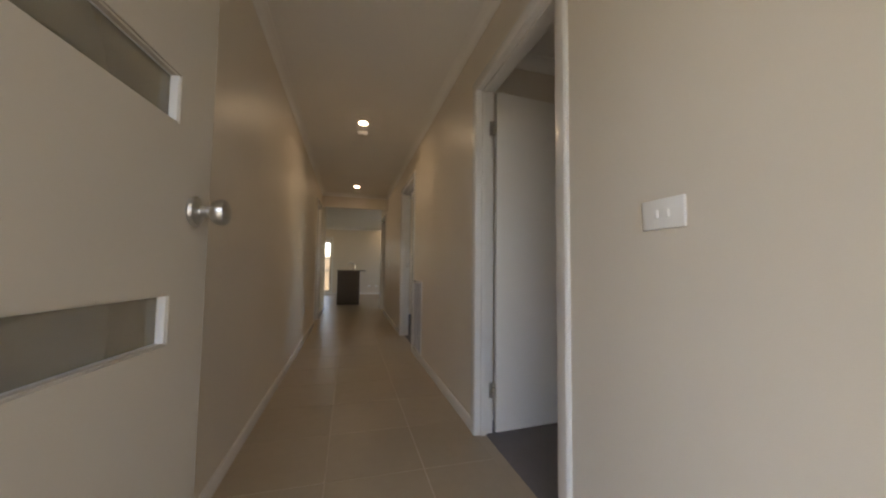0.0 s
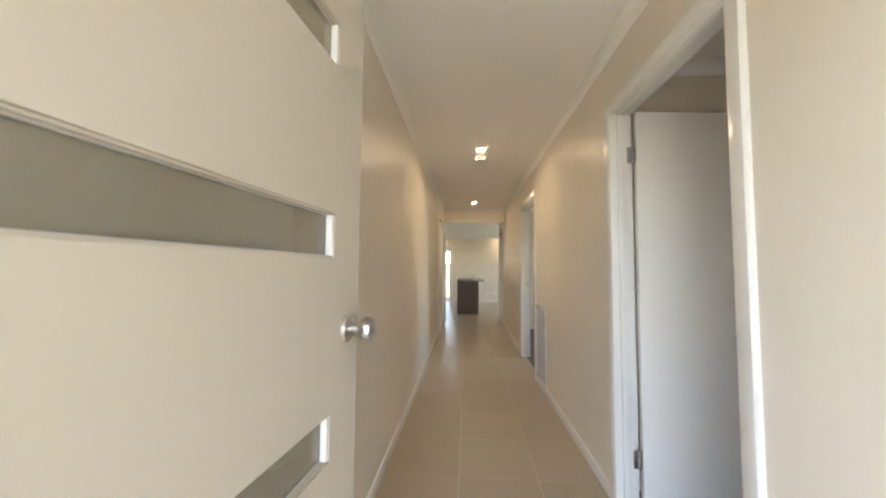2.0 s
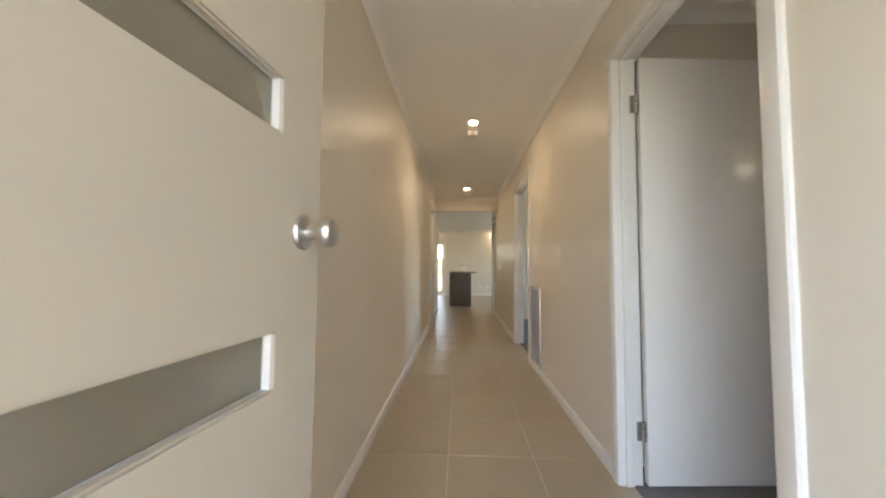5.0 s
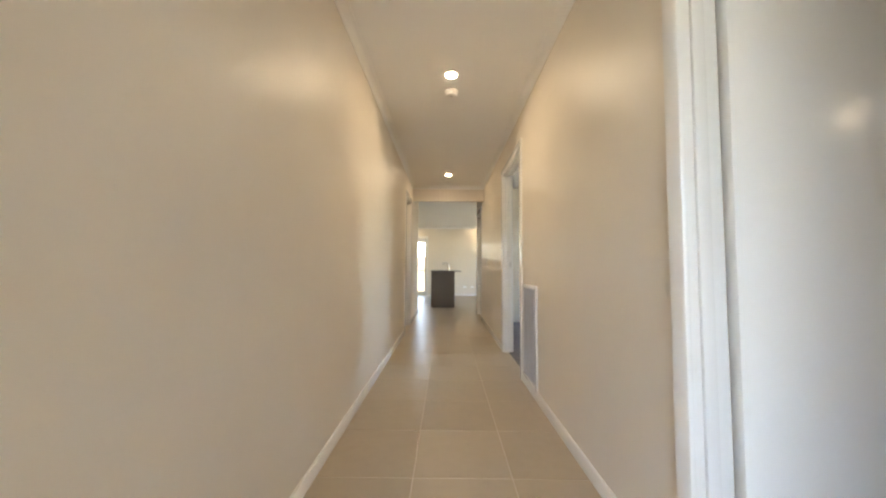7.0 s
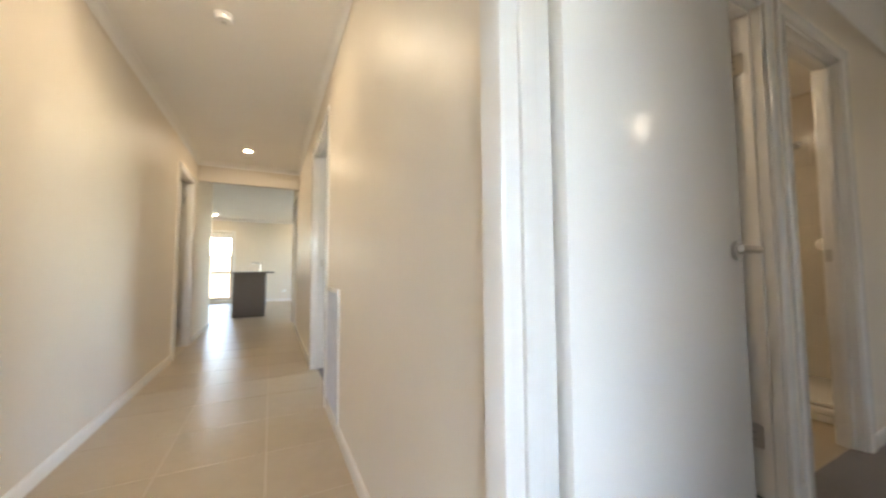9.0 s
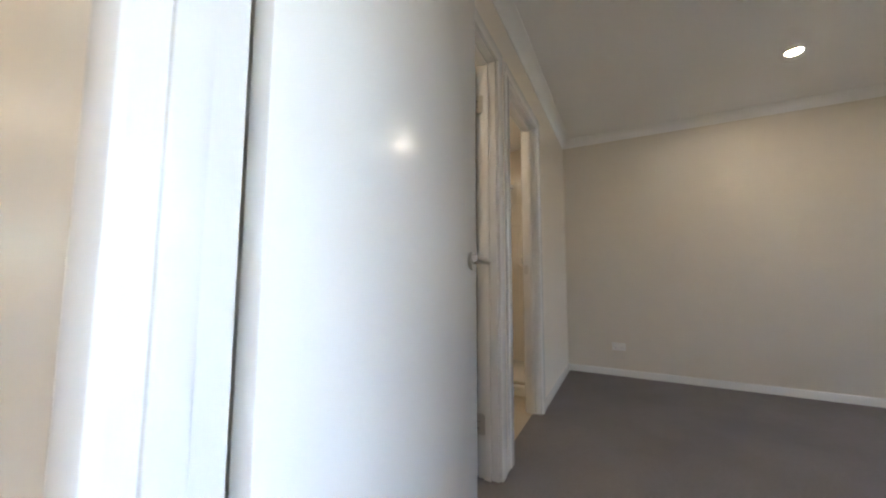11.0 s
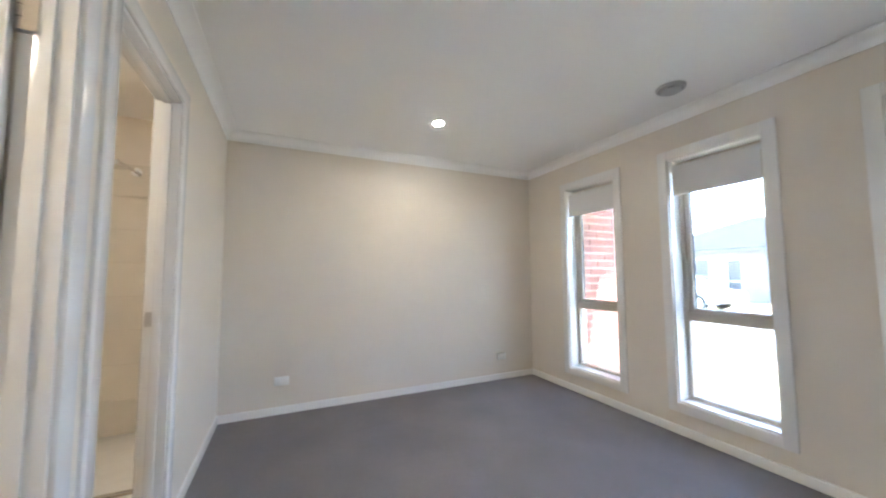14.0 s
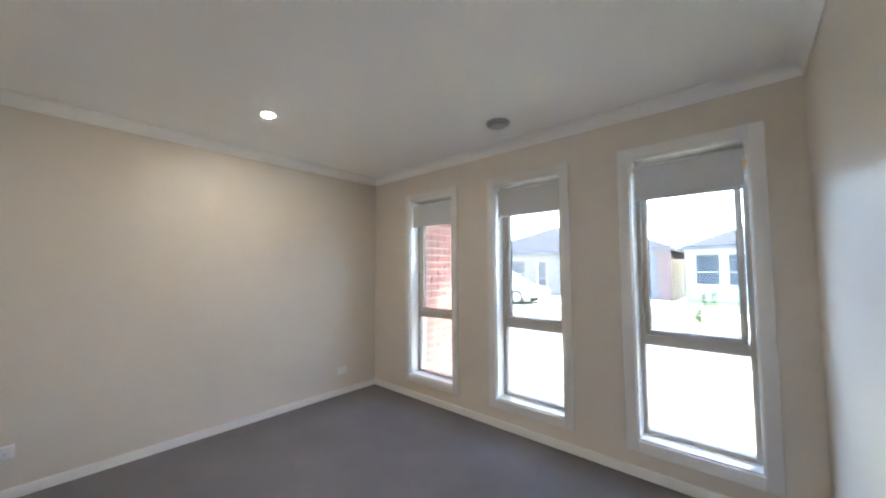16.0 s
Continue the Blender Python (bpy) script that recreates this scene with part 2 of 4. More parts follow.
def wall_y(name, x0, x1, y0, y1, holes, label, z1=H):
    """A wall that runs along y, with holes (ya, yb, za, zb)."""
    bm = bmesh.new()
    y = y0
    for a, b, za, zb in sorted(holes):
        box(bm, x0, x1, y, a, 0, z1)
        if za > 0:
            box(bm, x0, x1, a, b, 0, za)
        box(bm, x0, x1, a, b, zb, z1)
        y = b
    box(bm, x0, x1, y, y1, 0, z1)
    return structure(name, bm, WALL, label, "wall")


def wall_x(name, x0, x1, y0, y1, holes, label, z1=H, mat=None):
    bm = bmesh.new()
    x = x0
    for a, b, za, zb in sorted(holes):
        box(bm, x, a, y0, y1, 0, z1)
        if za > 0:
            box(bm, a, b, y0, y1, 0, za)
        box(bm, a, b, y0, y1, zb, z1)
        x = b
    box(bm, x, x1, y0, y1, 0, z1)
    return structure(name, bm, mat or WALL, label, "wall")


BED = (-0.82, 0.004)                      # bedroom doorway in the hall wall
SEC = (2.09, 3.02)                      # second doorway of the hall wall
LEFTD = (4.08, 4.80)                    # doorway in the left hall wall
CUP = (5.45, 6.25)                      # doorway past the bulkhead
D1 = (1.93, 2.665)                      # robe doorway
D2 = (2.845, 3.555)                     # ensuite doorway
WINS = [(1.525, 2.13), (2.60, 3.195), (3.67, 4.265)]
WZ0, WZ1 = 0.232, 2.07

wall_y("wall_hall_left", XL - TH, XL, YF - 0.1, 6.38, [(*LEFTD, 0, HEAD)], "cream painted plaster wall along the hallway")
wall_y("wall_hall_right", XR, XB, -3.24, 6.45, [(*BED, 0, HEAD), (*SEC, 0, HEAD), (*CUP, 0, HEAD)], "cream painted plaster wall between hallway and bedroom")
wall_x("wall_entrance", XL - 3.0, XR, YF - 0.12, YF, [(0.025, 0.99, 0, 2.09)], "cream painted wall around the front doorway")
wall_x("wall_bedroom_south", XB, XE + 0.12, YS - 0.24, YS, [(a, b, WZ0, WZ1) for a, b in WINS], "cream painted wall with three tall narrow windows")
wall_y("wall_bedroom_east", XE, XE + 0.12, YS, 2.4, [], "plain cream painted bedroom wall with power outlets")
wall_x("wall_bedroom_north", XB, XE, YN, YN + TH, [(*D1, 0, HEAD), (*D2, 0, HEAD)], "cream painted wall with robe and ensuite doorways")
wall_y("wall_robe_side", 2.70, 2.79, YN + TH, 1.85, [], "plain partition between robe and ensuite")
wall_x("wall_robe_back", XB, XE + 0.12, 1.85, 1.95, [], "plain wall behind robe and ensuite")
# unseen opening, added so daylight brightens the second doorway
wall_y("wall_second_room_east", XE, XE + 0.12, 2.4, 5.2, [(3.0, 4.6, 0.9, 2.1)], "plain wall with an unseen opening added to let daylight in")
wall_x("wall_second_room_north", XB, XE + 0.12, 5.2, 5.3, [], "plain wall closing the second room")
wall_y("wall_cupboard_back", 2.2, 2.3, 5.3, 6.35, [], "plain wall closing the linen cupboard")
wall_x("wall_living_return", XB, LX1, 6.35, 6.45, [], "plain wall of the living room")
wall_y("wall_left_room_west", XL - 3.0, XL - 2.9, YF, 6.38, [], "plain wall closing the side room")
wall_x("wall_living_south", LX0, XL - TH, 6.28, 6.38, [], "cream wall of the living room beside the hall")
wall_y("wall_living_west", LX0 - 0.1, LX0, 6.28, LY1 + 0.1, [], "plain cream wall of the living room")
wall_y("wall_living_east", LX1, LX1 + 0.1, 6.35, LY1 + 0.1, [(7.6, 9.4, 0.02, 2.1)], "living room wall with a wide glazed opening")
FARWIN = (-1.0, -0.16)
wall_x("wall_living_north", LX0, LX1, LY1, LY1 + 0.2, [(*FARWIN, 0.10, 2.0)], "cream far wall with a tall window")
structure("wall_bulkhead", one_box(XL, XR, YA, YA + 0.11, 2.145, H), WALL, "cream bulkhead beam across the hallway end", "wall")

# ceilings and roof slab
structure("ceiling_hall", one_box(XL - TH, XB, YF - 0.12, 6.38, H, H + 0.08), CEIL, "flat white plaster hallway ceiling", "ceiling")
structure("ceiling_bedroom", one_box(XB, XE + 0.12, -3.24, 6.45, H, H + 0.08), CEIL, "flat white plaster bedroom ceiling", "ceiling")
structure("ceiling_left_room", one_box(LX0 - 0.1, XL - TH, YF - 0.12, 6.38, H, H + 0.08), CEIL, "flat white plaster ceiling", "ceiling")
bm = one_box(LX0 - 0.1, XB, 6.38, LY1 + 0.2, H, H + 0.08)
box(bm, XB, LX1 + 0.1, 6.45, LY1 + 0.2, H, H + 0.08)
structure("ceiling_living", bm, CEIL, "flat white plaster living room ceiling", "ceiling")

# floors
bm = one_box(LX0 - 0.1, XB, YF - 0.12, LY1 + 0.2, -0.1, -0.0015)
box(bm, XB, LX1 + 0.1, 5.3, LY1 + 0.2, -0.1, -0.0015)
floor_hall = structure("floor", bm, GROUT, "beige ceramic floor tiles with pale grout", "floor")
structure("floor_bedroom", one_box(XR + 0.055, XE, YS, YN + 0.055, -0.1, 0.004), CARPET, "dark charcoal cut-pile carpet", "floor")
bm = one_box(XB, 2.70, YN + 0.055, 1.85, -0.1, 0.004)
structure("floor_robe", bm, CARPET, "dark charcoal carpet in the robe", "floor")
structure("floor_ensuite", one_box(2.70, XE, YN + 0.055, 1.85, -0.1, 0.0), TILE_FAR, "beige tiled ensuite floor", "floor")
structure("floor_second_room", one_box(XR + 0.055, XE, 1.95, 5.2, -0.1, 0.004), CARPET, "dark charcoal carpet in the second room", "floor")

# ---- skirting, cornices ----
SK = [(0, 0), (0.012, 0), (0.012, 0.055), (0.008, 0.064), (0.003, 0.067), (0, 0.067)]
COVE = [(0, 0), (0.006, 0)] + [(0.075 - 0.069 * math.cos(a), 0.069 * math.sin(a) - 0.075 + 0.075) for a in [radians(15 * k) for k in range(1, 6)]] + [(0.075, 0.069), (0.075, 0.075), (0, 0.075)]


def skirting(runs, label):
    bm = bmesh.new()
    for p, q in runs:
        m, n = along((*p, 0.0), (*q, 0.0))
        prism(bm, SK, m, n)
    return structure("baseboard", bm, TRIM, label, "baseboard", True)


def cornice(runs, label, k=1.0):
    bm = bmesh.new()
    for p, q in runs:
        m, n = along((*p, H - 0.075 * k), (*q, H - 0.075 * k))
        prism(bm, [(u * k, v * k) for u, v in COVE], m, n)
    return structure("trim", bm, CEIL, label, "cornice", True)


AW = 0.066
# local x of a run points to the left of its heading (up x heading), so each run keeps the room on its left
skirting([((XL, 6.38), (XL, LEFTD[1] + AW)), ((XL, LEFTD[0] - AW), (XL, YF)),
          ((XR, BED[1] + AW), (XR, SEC[0] - AW)), ((XR, SEC[1] + AW), (XR, CUP[0] - AW)), ((XR, CUP[1] + AW), (XR, 6.45)), ((XR, YF), (XR, BED[0] - AW))],
         "white painted skirting board along the hallway")
skirting([((XE, YS), (XE, YN)), ((XB, YS), (XE, YS)), ((XE, YN), (D2[1] + AW, YN)), ((D2[0] - AW, YN), (D1[1] + AW, YN)),
          ((D1[0] - AW, YN), (XB, YN)), ((XB, BED[0] - AW), (XB, YS))], "white painted skirting board round the bedroom")
skirting([((LX1, LY1), (FARWIN[1] + 0.0, LY1)), ((FARWIN[0], LY1), (LX0, LY1)), ((LX1, 9.4), (LX1, LY1))], "white painted skirting board of the living room")
cornice([((XE, YS), (XE, YN)), ((XB, YS), (XE, YS)), ((XE, YN), (XB, YN)), ((XB, YN), (XB, YS))], "white coved plaster cornice of the bedroom")
cornice([((XL, YA), (XL, YF)), ((XR, YF), (XR, YA)), ((XR, YA), (XL, YA))], "white coved plaster cornice of the hallway", 0.75)
cornice([((LX1, LY1), (LX0, LY1))], "white coved plaster cornice of the living room")

# ---- door frames ----
ARC = [(0, 0), (AW, 0), (AW, 0.010), (AW - 0.008, 0.016), (0.012, 0.016), (0.003, 0.012), (0, 0.007)]


def door_frame(m, w, t, h, label, stop_at=0.06, sides=(True, True), gap=0.006, j=0.018):
    """Local x along the opening, y through the wall from 0 to t, z up."""
    f = thing("door_frame", m, label, "door frame", kind="structure")
    part("jamb", one_box(0, j, -0.001, t + 0.001, 0, h, bevel=0.0015), TRIM, f)
    part("jamb", one_box(w - j, w, -0.001, t + 0.001, 0, h, bevel=0.0015), TRIM, f)
    part("head", one_box(j, w - j, -0.001, t + 0.001, h - j, h, bevel=0.0015), TRIM, f)
    s0, s1 = stop_at
    part("stop", one_box(j, j + 0.011, s0, s1, 0, h - j - 0.011, bevel=0.002), TRIM, f)
    part("stop", one_box(w - j - 0.011, w - j, s0, s1, 0, h - j - 0.011, bevel=0.002), TRIM, f)
    part("stop", one_box(j, w - j, s0, s1, h - j - 0.011, h - j, bevel=0.002), TRIM, f)
    for side, y, sg in ((0, 0.0, -1), (1, t, 1)):
        if not sides[side]:
            continue
        for x, sx in ((0.006, -1), (w - 0.006 if side else w - 0.006 + (gap - 0.006), 1)):
            bm = bmesh.new()
            prism(bm, [(x + sx * u, y + sg * v) for u, v in ARC], Matrix.Identity(4), h - 0.006)
            part("architrave", bm, TRIM, f)
        bm = bmesh.new()
        mm = Matrix(((0, 0, 1, 0.006 - AW), (0, 1, 0, 0), (1, 0, 0, h - 0.006), (0, 0, 0, 1)))
        prism(bm, [(u, y + sg * v) for u, v in ARC], mm, w - 0.012 + 2 * AW)
        part("architrave", bm, TRIM, f)
    return f


MY = Matrix.Rotation(radians(90), 4, "Z")     # local x to +y, local y to -x


def frame_in_y(x_face, y0, y1, label, stop, gap=0.006, j=0.018):
    """A frame in a wall that runs along y, its local y going from x_face + TH down to x_face."""
    return door_frame(Matrix.Translation((x_face + TH, y0, 0)) @ MY, y1 - y0, TH, HEAD, label, stop, gap=gap, j=j)


frame_in_y(XR, *BED, "white gloss door frame with architraves round the bedroom doorway", (0.040, 0.075), 0.034, 0.006)
frame_in_y(XR, *SEC, "white gloss door frame of the second hallway doorway", (0.040, 0.075))
frame_in_y(XR, *CUP, "white gloss door frame of the cupboard doorway", (0.040, 0.075))
frame_in_y(XL - TH, *LEFTD, "white gloss door frame in the long hallway wall", (0.035, 0.070))
door_frame(pose(D1[0], YN, 0), D1[1] - D1[0], TH, HEAD, "white gloss door frame of the walk-in robe", (0.035, 0.07))
door_frame(pose(D2[0], YN, 0), D2[1] - D2[0], TH, HEAD, "white gloss door frame of the ensuite", (0.035, 0.07))


def hinge(parent, x, y, z):
    h = part("hinge", cyl(bmesh.new(), (x, y, z - 0.045), (x, y, z + 0.045), 0.0065, 14), STEEL, parent, "brushed steel butt hinge")
    bm = one_box(0.0, 0.0019, y - 0.006, y + 0.018, z - 0.044, z + 0.044)
    part("hinge_leaf", bm, STEEL, h)
    bm = one_box(x - 0.030, x + 0.001, y + 0.003, y + 0.0055, z - 0.044, z + 0.044)
    part("hinge_leaf", bm, STEEL, h)
    for k in (-0.016, 0.014):
        part("knuckle_ring", cyl(bmesh.new(), (x, y, z + k), (x, y, z + k + 0.002), 0.0075, 14), DARKALU, h)


def lever(parent, x, y, z, side, toward):
    """A lever handle on the face at y; side is -1 or 1 out of the face, toward -1 or 1 along x."""
    rose = part("rose", cyl(bmesh.new(), (x, y, z), (x, y + side * 0.009, z), 0.027, 32), STEEL, parent, "round brushed steel rose")
    bm = cyl(bmesh.new(), (x, y + side * 0.008, z), (x, y + side * 0.050, z), 0.0095, 18)
    part("lever_neck", bm, STEEL, rose)
    bm = bmesh.new()
    cyl(bm, (x - toward * 0.010, y + side * 0.048, z), (x + toward * 0.118, y + side * 0.052, z + 0.001), 0.0105, 18, 0.0085)
    part("lever_handle", bm, STEEL, rose)


def inner_door(m, w, label, handle_sides=(-1, 1), hinges=True, top=HEAD - 0.021):
    """A flush leaf, hinge line at local x 0, thickness from local y 0 to 0.035."""
    d = thing("door", m, label, "door", kind="structure")
    part("leaf", one_box(0.002, w, 0, 0.035, 0.012, top, bevel=0.0015), DOOR, d)
    if hinges:
        for z in (0.25, 1.815):
            hinge(d, -0.009, 0.013, z)
    for s in handle_sides:
        lever(d, w - 0.050, 0 if s < 0 else 0.035, 0.984, s, -1)
    part("latch_plate", one_box(w, w + 0.0015, 0.006, 0.029, 0.965, 1.025), STEEL, d)
    return d


# the lever points back over the leaf from the free edge; the bedroom leaf stands square to the hall wall
inner_door(pose(XB + 0.0145, -0.021, 0, 0, 0, 4.0), 0.752, "open flush white bedroom door with steel lever handle", top=HEAD - 0.009)
inner_door(pose(D1[1] - 0.02, YN + TH + 0.003, 0, 0, 0, 97), 0.69, "open flush white robe door folded into the robe")
inner_door(pose(XL - TH - 0.012, LEFTD[1] - 0.018, 0, 0, 0, 180), 0.68, "open flush white door leading off the hallway")
inner_door(pose(XB - 0.005, CUP[1] - 0.02, 0, 0, 0, -82.0), 0.76, "white flush cupboard door standing slightly ajar")
inner_door(pose(XB + 0.03, SEC[0] + 0.022, 0, 0, 0, 3), 0.86, "open flush white door of the second room")

# ---- front door ----
front_door = thing("front_door", pose(0.030, YF + 0.001, 0, 0, 0, 84.8), "open cream front door with glazed slots and steel knob", "front door", kind="structure")
FW, FT = 0.965, 0.040
SLOTS = [(0.382, 0.477), (0.805, 0.900), (1.225, 1.320), (1.643, 1.738)]
SX0, SX1 = 0.13, 0.836
bm = bmesh.new()
zs = 0.012
box(bm, 0, SX0, -FT, 0, 0.012, 2.045)
box(bm, SX1, FW, -FT, 0, 0.012, 2.045)
for a, b in SLOTS:
    box(bm, SX0, SX1, -FT, 0, zs, a)
    zs = b
box(bm, SX0, SX1, -FT, 0, zs, 2.045)
bmesh.ops.remove_doubles(bm, verts=bm.verts, dist=0.0002)
part("leaf", bm, FRONT, front_door, smooth=False)
for a, b in SLOTS:
    part("pane", one_box(SX0 + 0.004, SX1 - 0.004, -0.024, -0.018, a + 0.004, b - 0.004), SLOTGLASS, front_door, "translucent grey glass slot")
    bead, stop = bmesh.new(), bmesh.new()
    for y0, y1 in ((-FT + 0.004, -0.025), (-0.017, -0.008)):
        box(bead, SX0 + 0.0005, SX1 - 0.0005, y0, y1, a + 0.0005, a + 0.004)
        box(bead, SX0 + 0.0005, SX1 - 0.0005, y0, y1, b - 0.004, b - 0.0005)
        y0 = min(y0, -FT + 0.001) if y0 < -0.02 else y0
        box(stop, SX0 + 0.0005, SX0 + 0.010, y0, y1, a + 0.0042, b - 0.0042)
        box(stop, SX1 - 0.010, SX1 - 0.0005, y0, y1, a + 0.0042, b - 0.0042)
    part("glazing_bead", bead, FRONT, front_door, "cream glazing bead", smooth=False)
    part("end_bead", stop, TRIM, front_door, "white end bead of the glazed slot", smooth=False)
    seal = box(bmesh.new(), SX0 + 0.004, SX1 - 0.010, -0.0262, -0.0242, a + 0.004, a + 0.0058)
    box(seal, SX0 + 0.004, SX1 - 0.010, -0.0262, -0.0242, b - 0.0058, b - 0.004)
    part("glazing_seal", seal, GREYPLASTIC, front_door, "thin grey glazing seal", smooth=False)
KX = 0.903
knob = [(0.031, 0.0), (0.032, 0.004), (0.029, 0.009), (0.016, 0.011), (0.0115, 0.015), (0.0115, 0.030), (0.015, 0.034), (0.0235, 0.040), (0.0275, 0.048), (0.0275, 0.056), (0.024, 0.063), (0.016, 0.067), (0.006, 0.068)]
for y, rx in ((-FT, 90), (0.0, -90)):
    part("knob", lathe(bmesh.new(), knob, pose(KX, y, 1.066, rx, 0, 0)), STEEL, front_door, "brushed stainless round door knob")
part("latch_plate", one_box(FW, FW + 0.0015, -0.032, -0.008, 1.02, 1.09), STEEL, front_door)
for z in (0.25, 1.03, 1.8):
    part("hinge", cyl(bmesh.new(), (-0.006, 0.004, z - 0.05), (-0.006, 0.004, z + 0.05), 0.007, 14), STEEL, front_door)

# ---- hallway things ----


def switch_plate(m, w, h, label, cat, rockers, sockets=0):
    """Local x across, y up, z out of the wall."""
    s = thing(cat.replace(" ", "_"), m, label, cat)
    part("plate", one_box(-w / 2, w / 2, -h / 2, h / 2, 0, 0.009, bevel=0.003), PLASTIC, s)
    for k in range(rockers):
        x = (k - (rockers - 1) / 2) * 0.030
        part("rocker", one_box(x - 0.006, x + 0.006, -0.010 + (0.022 if sockets else 0), 0.010 + (0.022 if sockets else 0), 0.008, 0.012, bevel=0.0015), PLASTIC, s)
    for k in range(sockets):
        x = (k - (sockets - 1) / 2) * 0.056
        bm = bmesh.new()
        for dx, dz, a in ((-0.007, 0.002, 30), (0.007, 0.002, -30), (0.0, -0.012, 0)):
            r = bmesh.ops.create_cube(bm, size=1.0, matrix=pose(x + dx, -0.008 + dz, 0.0092, 0, 0, a) @ Matrix.Diagonal((0.002, 0.008, 0.0012, 1)))
        part("socket_slots", bm, SEAL, s, "dark socket slots", smooth=False)
    return s


def on_west(x, y, z):      # plate facing -x
    return Matrix.Translation((x, y, z)) @ Matrix(((0, 0, -1, 0), (-1, 0, 0, 0), (0, 1, 0, 0), (0, 0, 0, 1)))


def on_south(x, y, z):     # plate facing -y
    return Matrix.Translation((x, y, z)) @ Matrix(((1, 0, 0, 0), (0, 0, -1, 0), (0, 1, 0, 0), (0, 0, 0, 1)))


switch_plate(on_west(XR, -1.247, 1.092), 0.116, 0.074, "white plastic light switch plate on the cream hallway wall", "light switch", 2)
switch_plate(on_west(XE, -0.302, 0.28), 0.118, 0.074, "white double power outlet low on the bedroom wall", "power outlet", 2, 2)
switch_plate(on_west(XE, -2.56, 0.255), 0.118, 0.074, "white double power outlet near the bedroom window", "power outlet", 2, 2)
switch_plate(on_south(1.46, LY1, 0.30), 0.118, 0.074, "white power outlet on the far living room wall", "power outlet", 2, 2)
switch_plate(on_south(1.20, LY1, 0.30), 0.118, 0.074, "white power outlet on the far living room wall", "power outlet", 2, 2)
switch_plate(on_west(XR, 4.60, 1.05), 0.074, 0.116, "white light switch by the end of the hallway", "light switch", 1)

# return-air grille
GY0, GY1, GZ0, GZ1 = 1.56, 2.0, 0.065, 0.822
grille = thing("return_air_grille", None, "white metal return-air grille set low in the hallway wall", "vent grille")
bm = bmesh.new()
gf = 0.028
for a in ((GY0, GY0 + gf, GZ0, GZ1), (GY1 - gf, GY1, GZ0, GZ1), (GY0 + gf, GY1 - gf, GZ0, GZ0 + gf), (GY0 + gf, GY1 - gf, GZ1 - gf, GZ1)):
    box(bm, XR - 0.014, XR - 0.0005, *a[:2], *a[2:], bevel=0.002)
part("frame", bm, TRIM, grille)
part("backing", one_box(XR - 0.003, XR - 0.0006, GY0 + gf, GY1 - gf, GZ0 + gf, GZ1 - gf), DARKALU, grille, "grey filter behind the bars")
n = 34
slat = mesh_of("slat", one_box(-0.004, 0.004, GY0 + gf, GY1 - gf, -0.002, 0.002), GRILLE)
for k in range(n):
    ob = new("slat", slat)
    ob.parent = grille
    ob.matrix_basis = pose(XR - 0.008, 0, GZ0 + gf + (k + 0.5) * (GZ1 - GZ0 - 2 * gf) / n, 0, 35, 0)
bar = mesh_of("upright_bar", one_box(XR - 0.0125, XR - 0.0095, -0.002, 0.002, GZ0 + gf, GZ1 - gf), GRILLE)
for k in range(1, 15):
    ob = new("upright_bar", bar)
    ob.parent = grille
    ob.location.y = GY0 + gf + k * (GY1 - GY0 - 2 * gf) / 15


def downlight(x, y, label, power=1.0):
    d = thing("downlight", pose(x, y, H), label, "downlight", "recessed ceiling downlights")
    ring = [(0.046, 0.012), (0.047, -0.003), (0.041, -0.004), (0.036, 0.001), (0.036, 0.012)]
    part("trim_ring", lathe(bmesh.new(), [(0.050, -0.0005), (0.049, -0.004), (0.042, -0.005), (0.037, -0.002), (0.036, -0.0006)], Matrix.Identity(4)), PLASTIC, d)
    part("diffuser", cyl(bmesh.new(), (0, 0, -0.0065), (0, 0, -0.0045), 0.035, 28), LAMP, d, "glowing warm diffuser")
    lamp = new("downlight_lamp", bpy.data.lights.new("downlight_lamp", "AREA"))
    lamp.data.shape, lamp.data.size, lamp.data.energy, lamp.data.color = "DISK", 0.07, LAMP_WATTS * power, LAMP_COLOUR
    lamp.data.spread = radians(170)
    lamp.matrix_world = pose(x, y, H - 0.008)
    return d


for x, y in ((0.565, 1.555), (0.56, 4.33)):
    downlight(x, y, "lit round recessed downlight in the hallway ceiling")
downlight(3.995, -1.407, "lit round recessed downlight in the bedroom ceiling", 0.19)
for x, y in ((1.73, 10.75), (-0.5, 10.35)):
    downlight(x, y, "lit round recessed downlight in the living room ceiling")
downlight(3.35, 1.0, "lit round recessed downlight in the ensuite ceiling", 0.22)
# added lamp, out of view, that brightens the dark robe interior
downlight(2.0, 0.95, "unseen round downlight added to brighten the robe", 0.6)


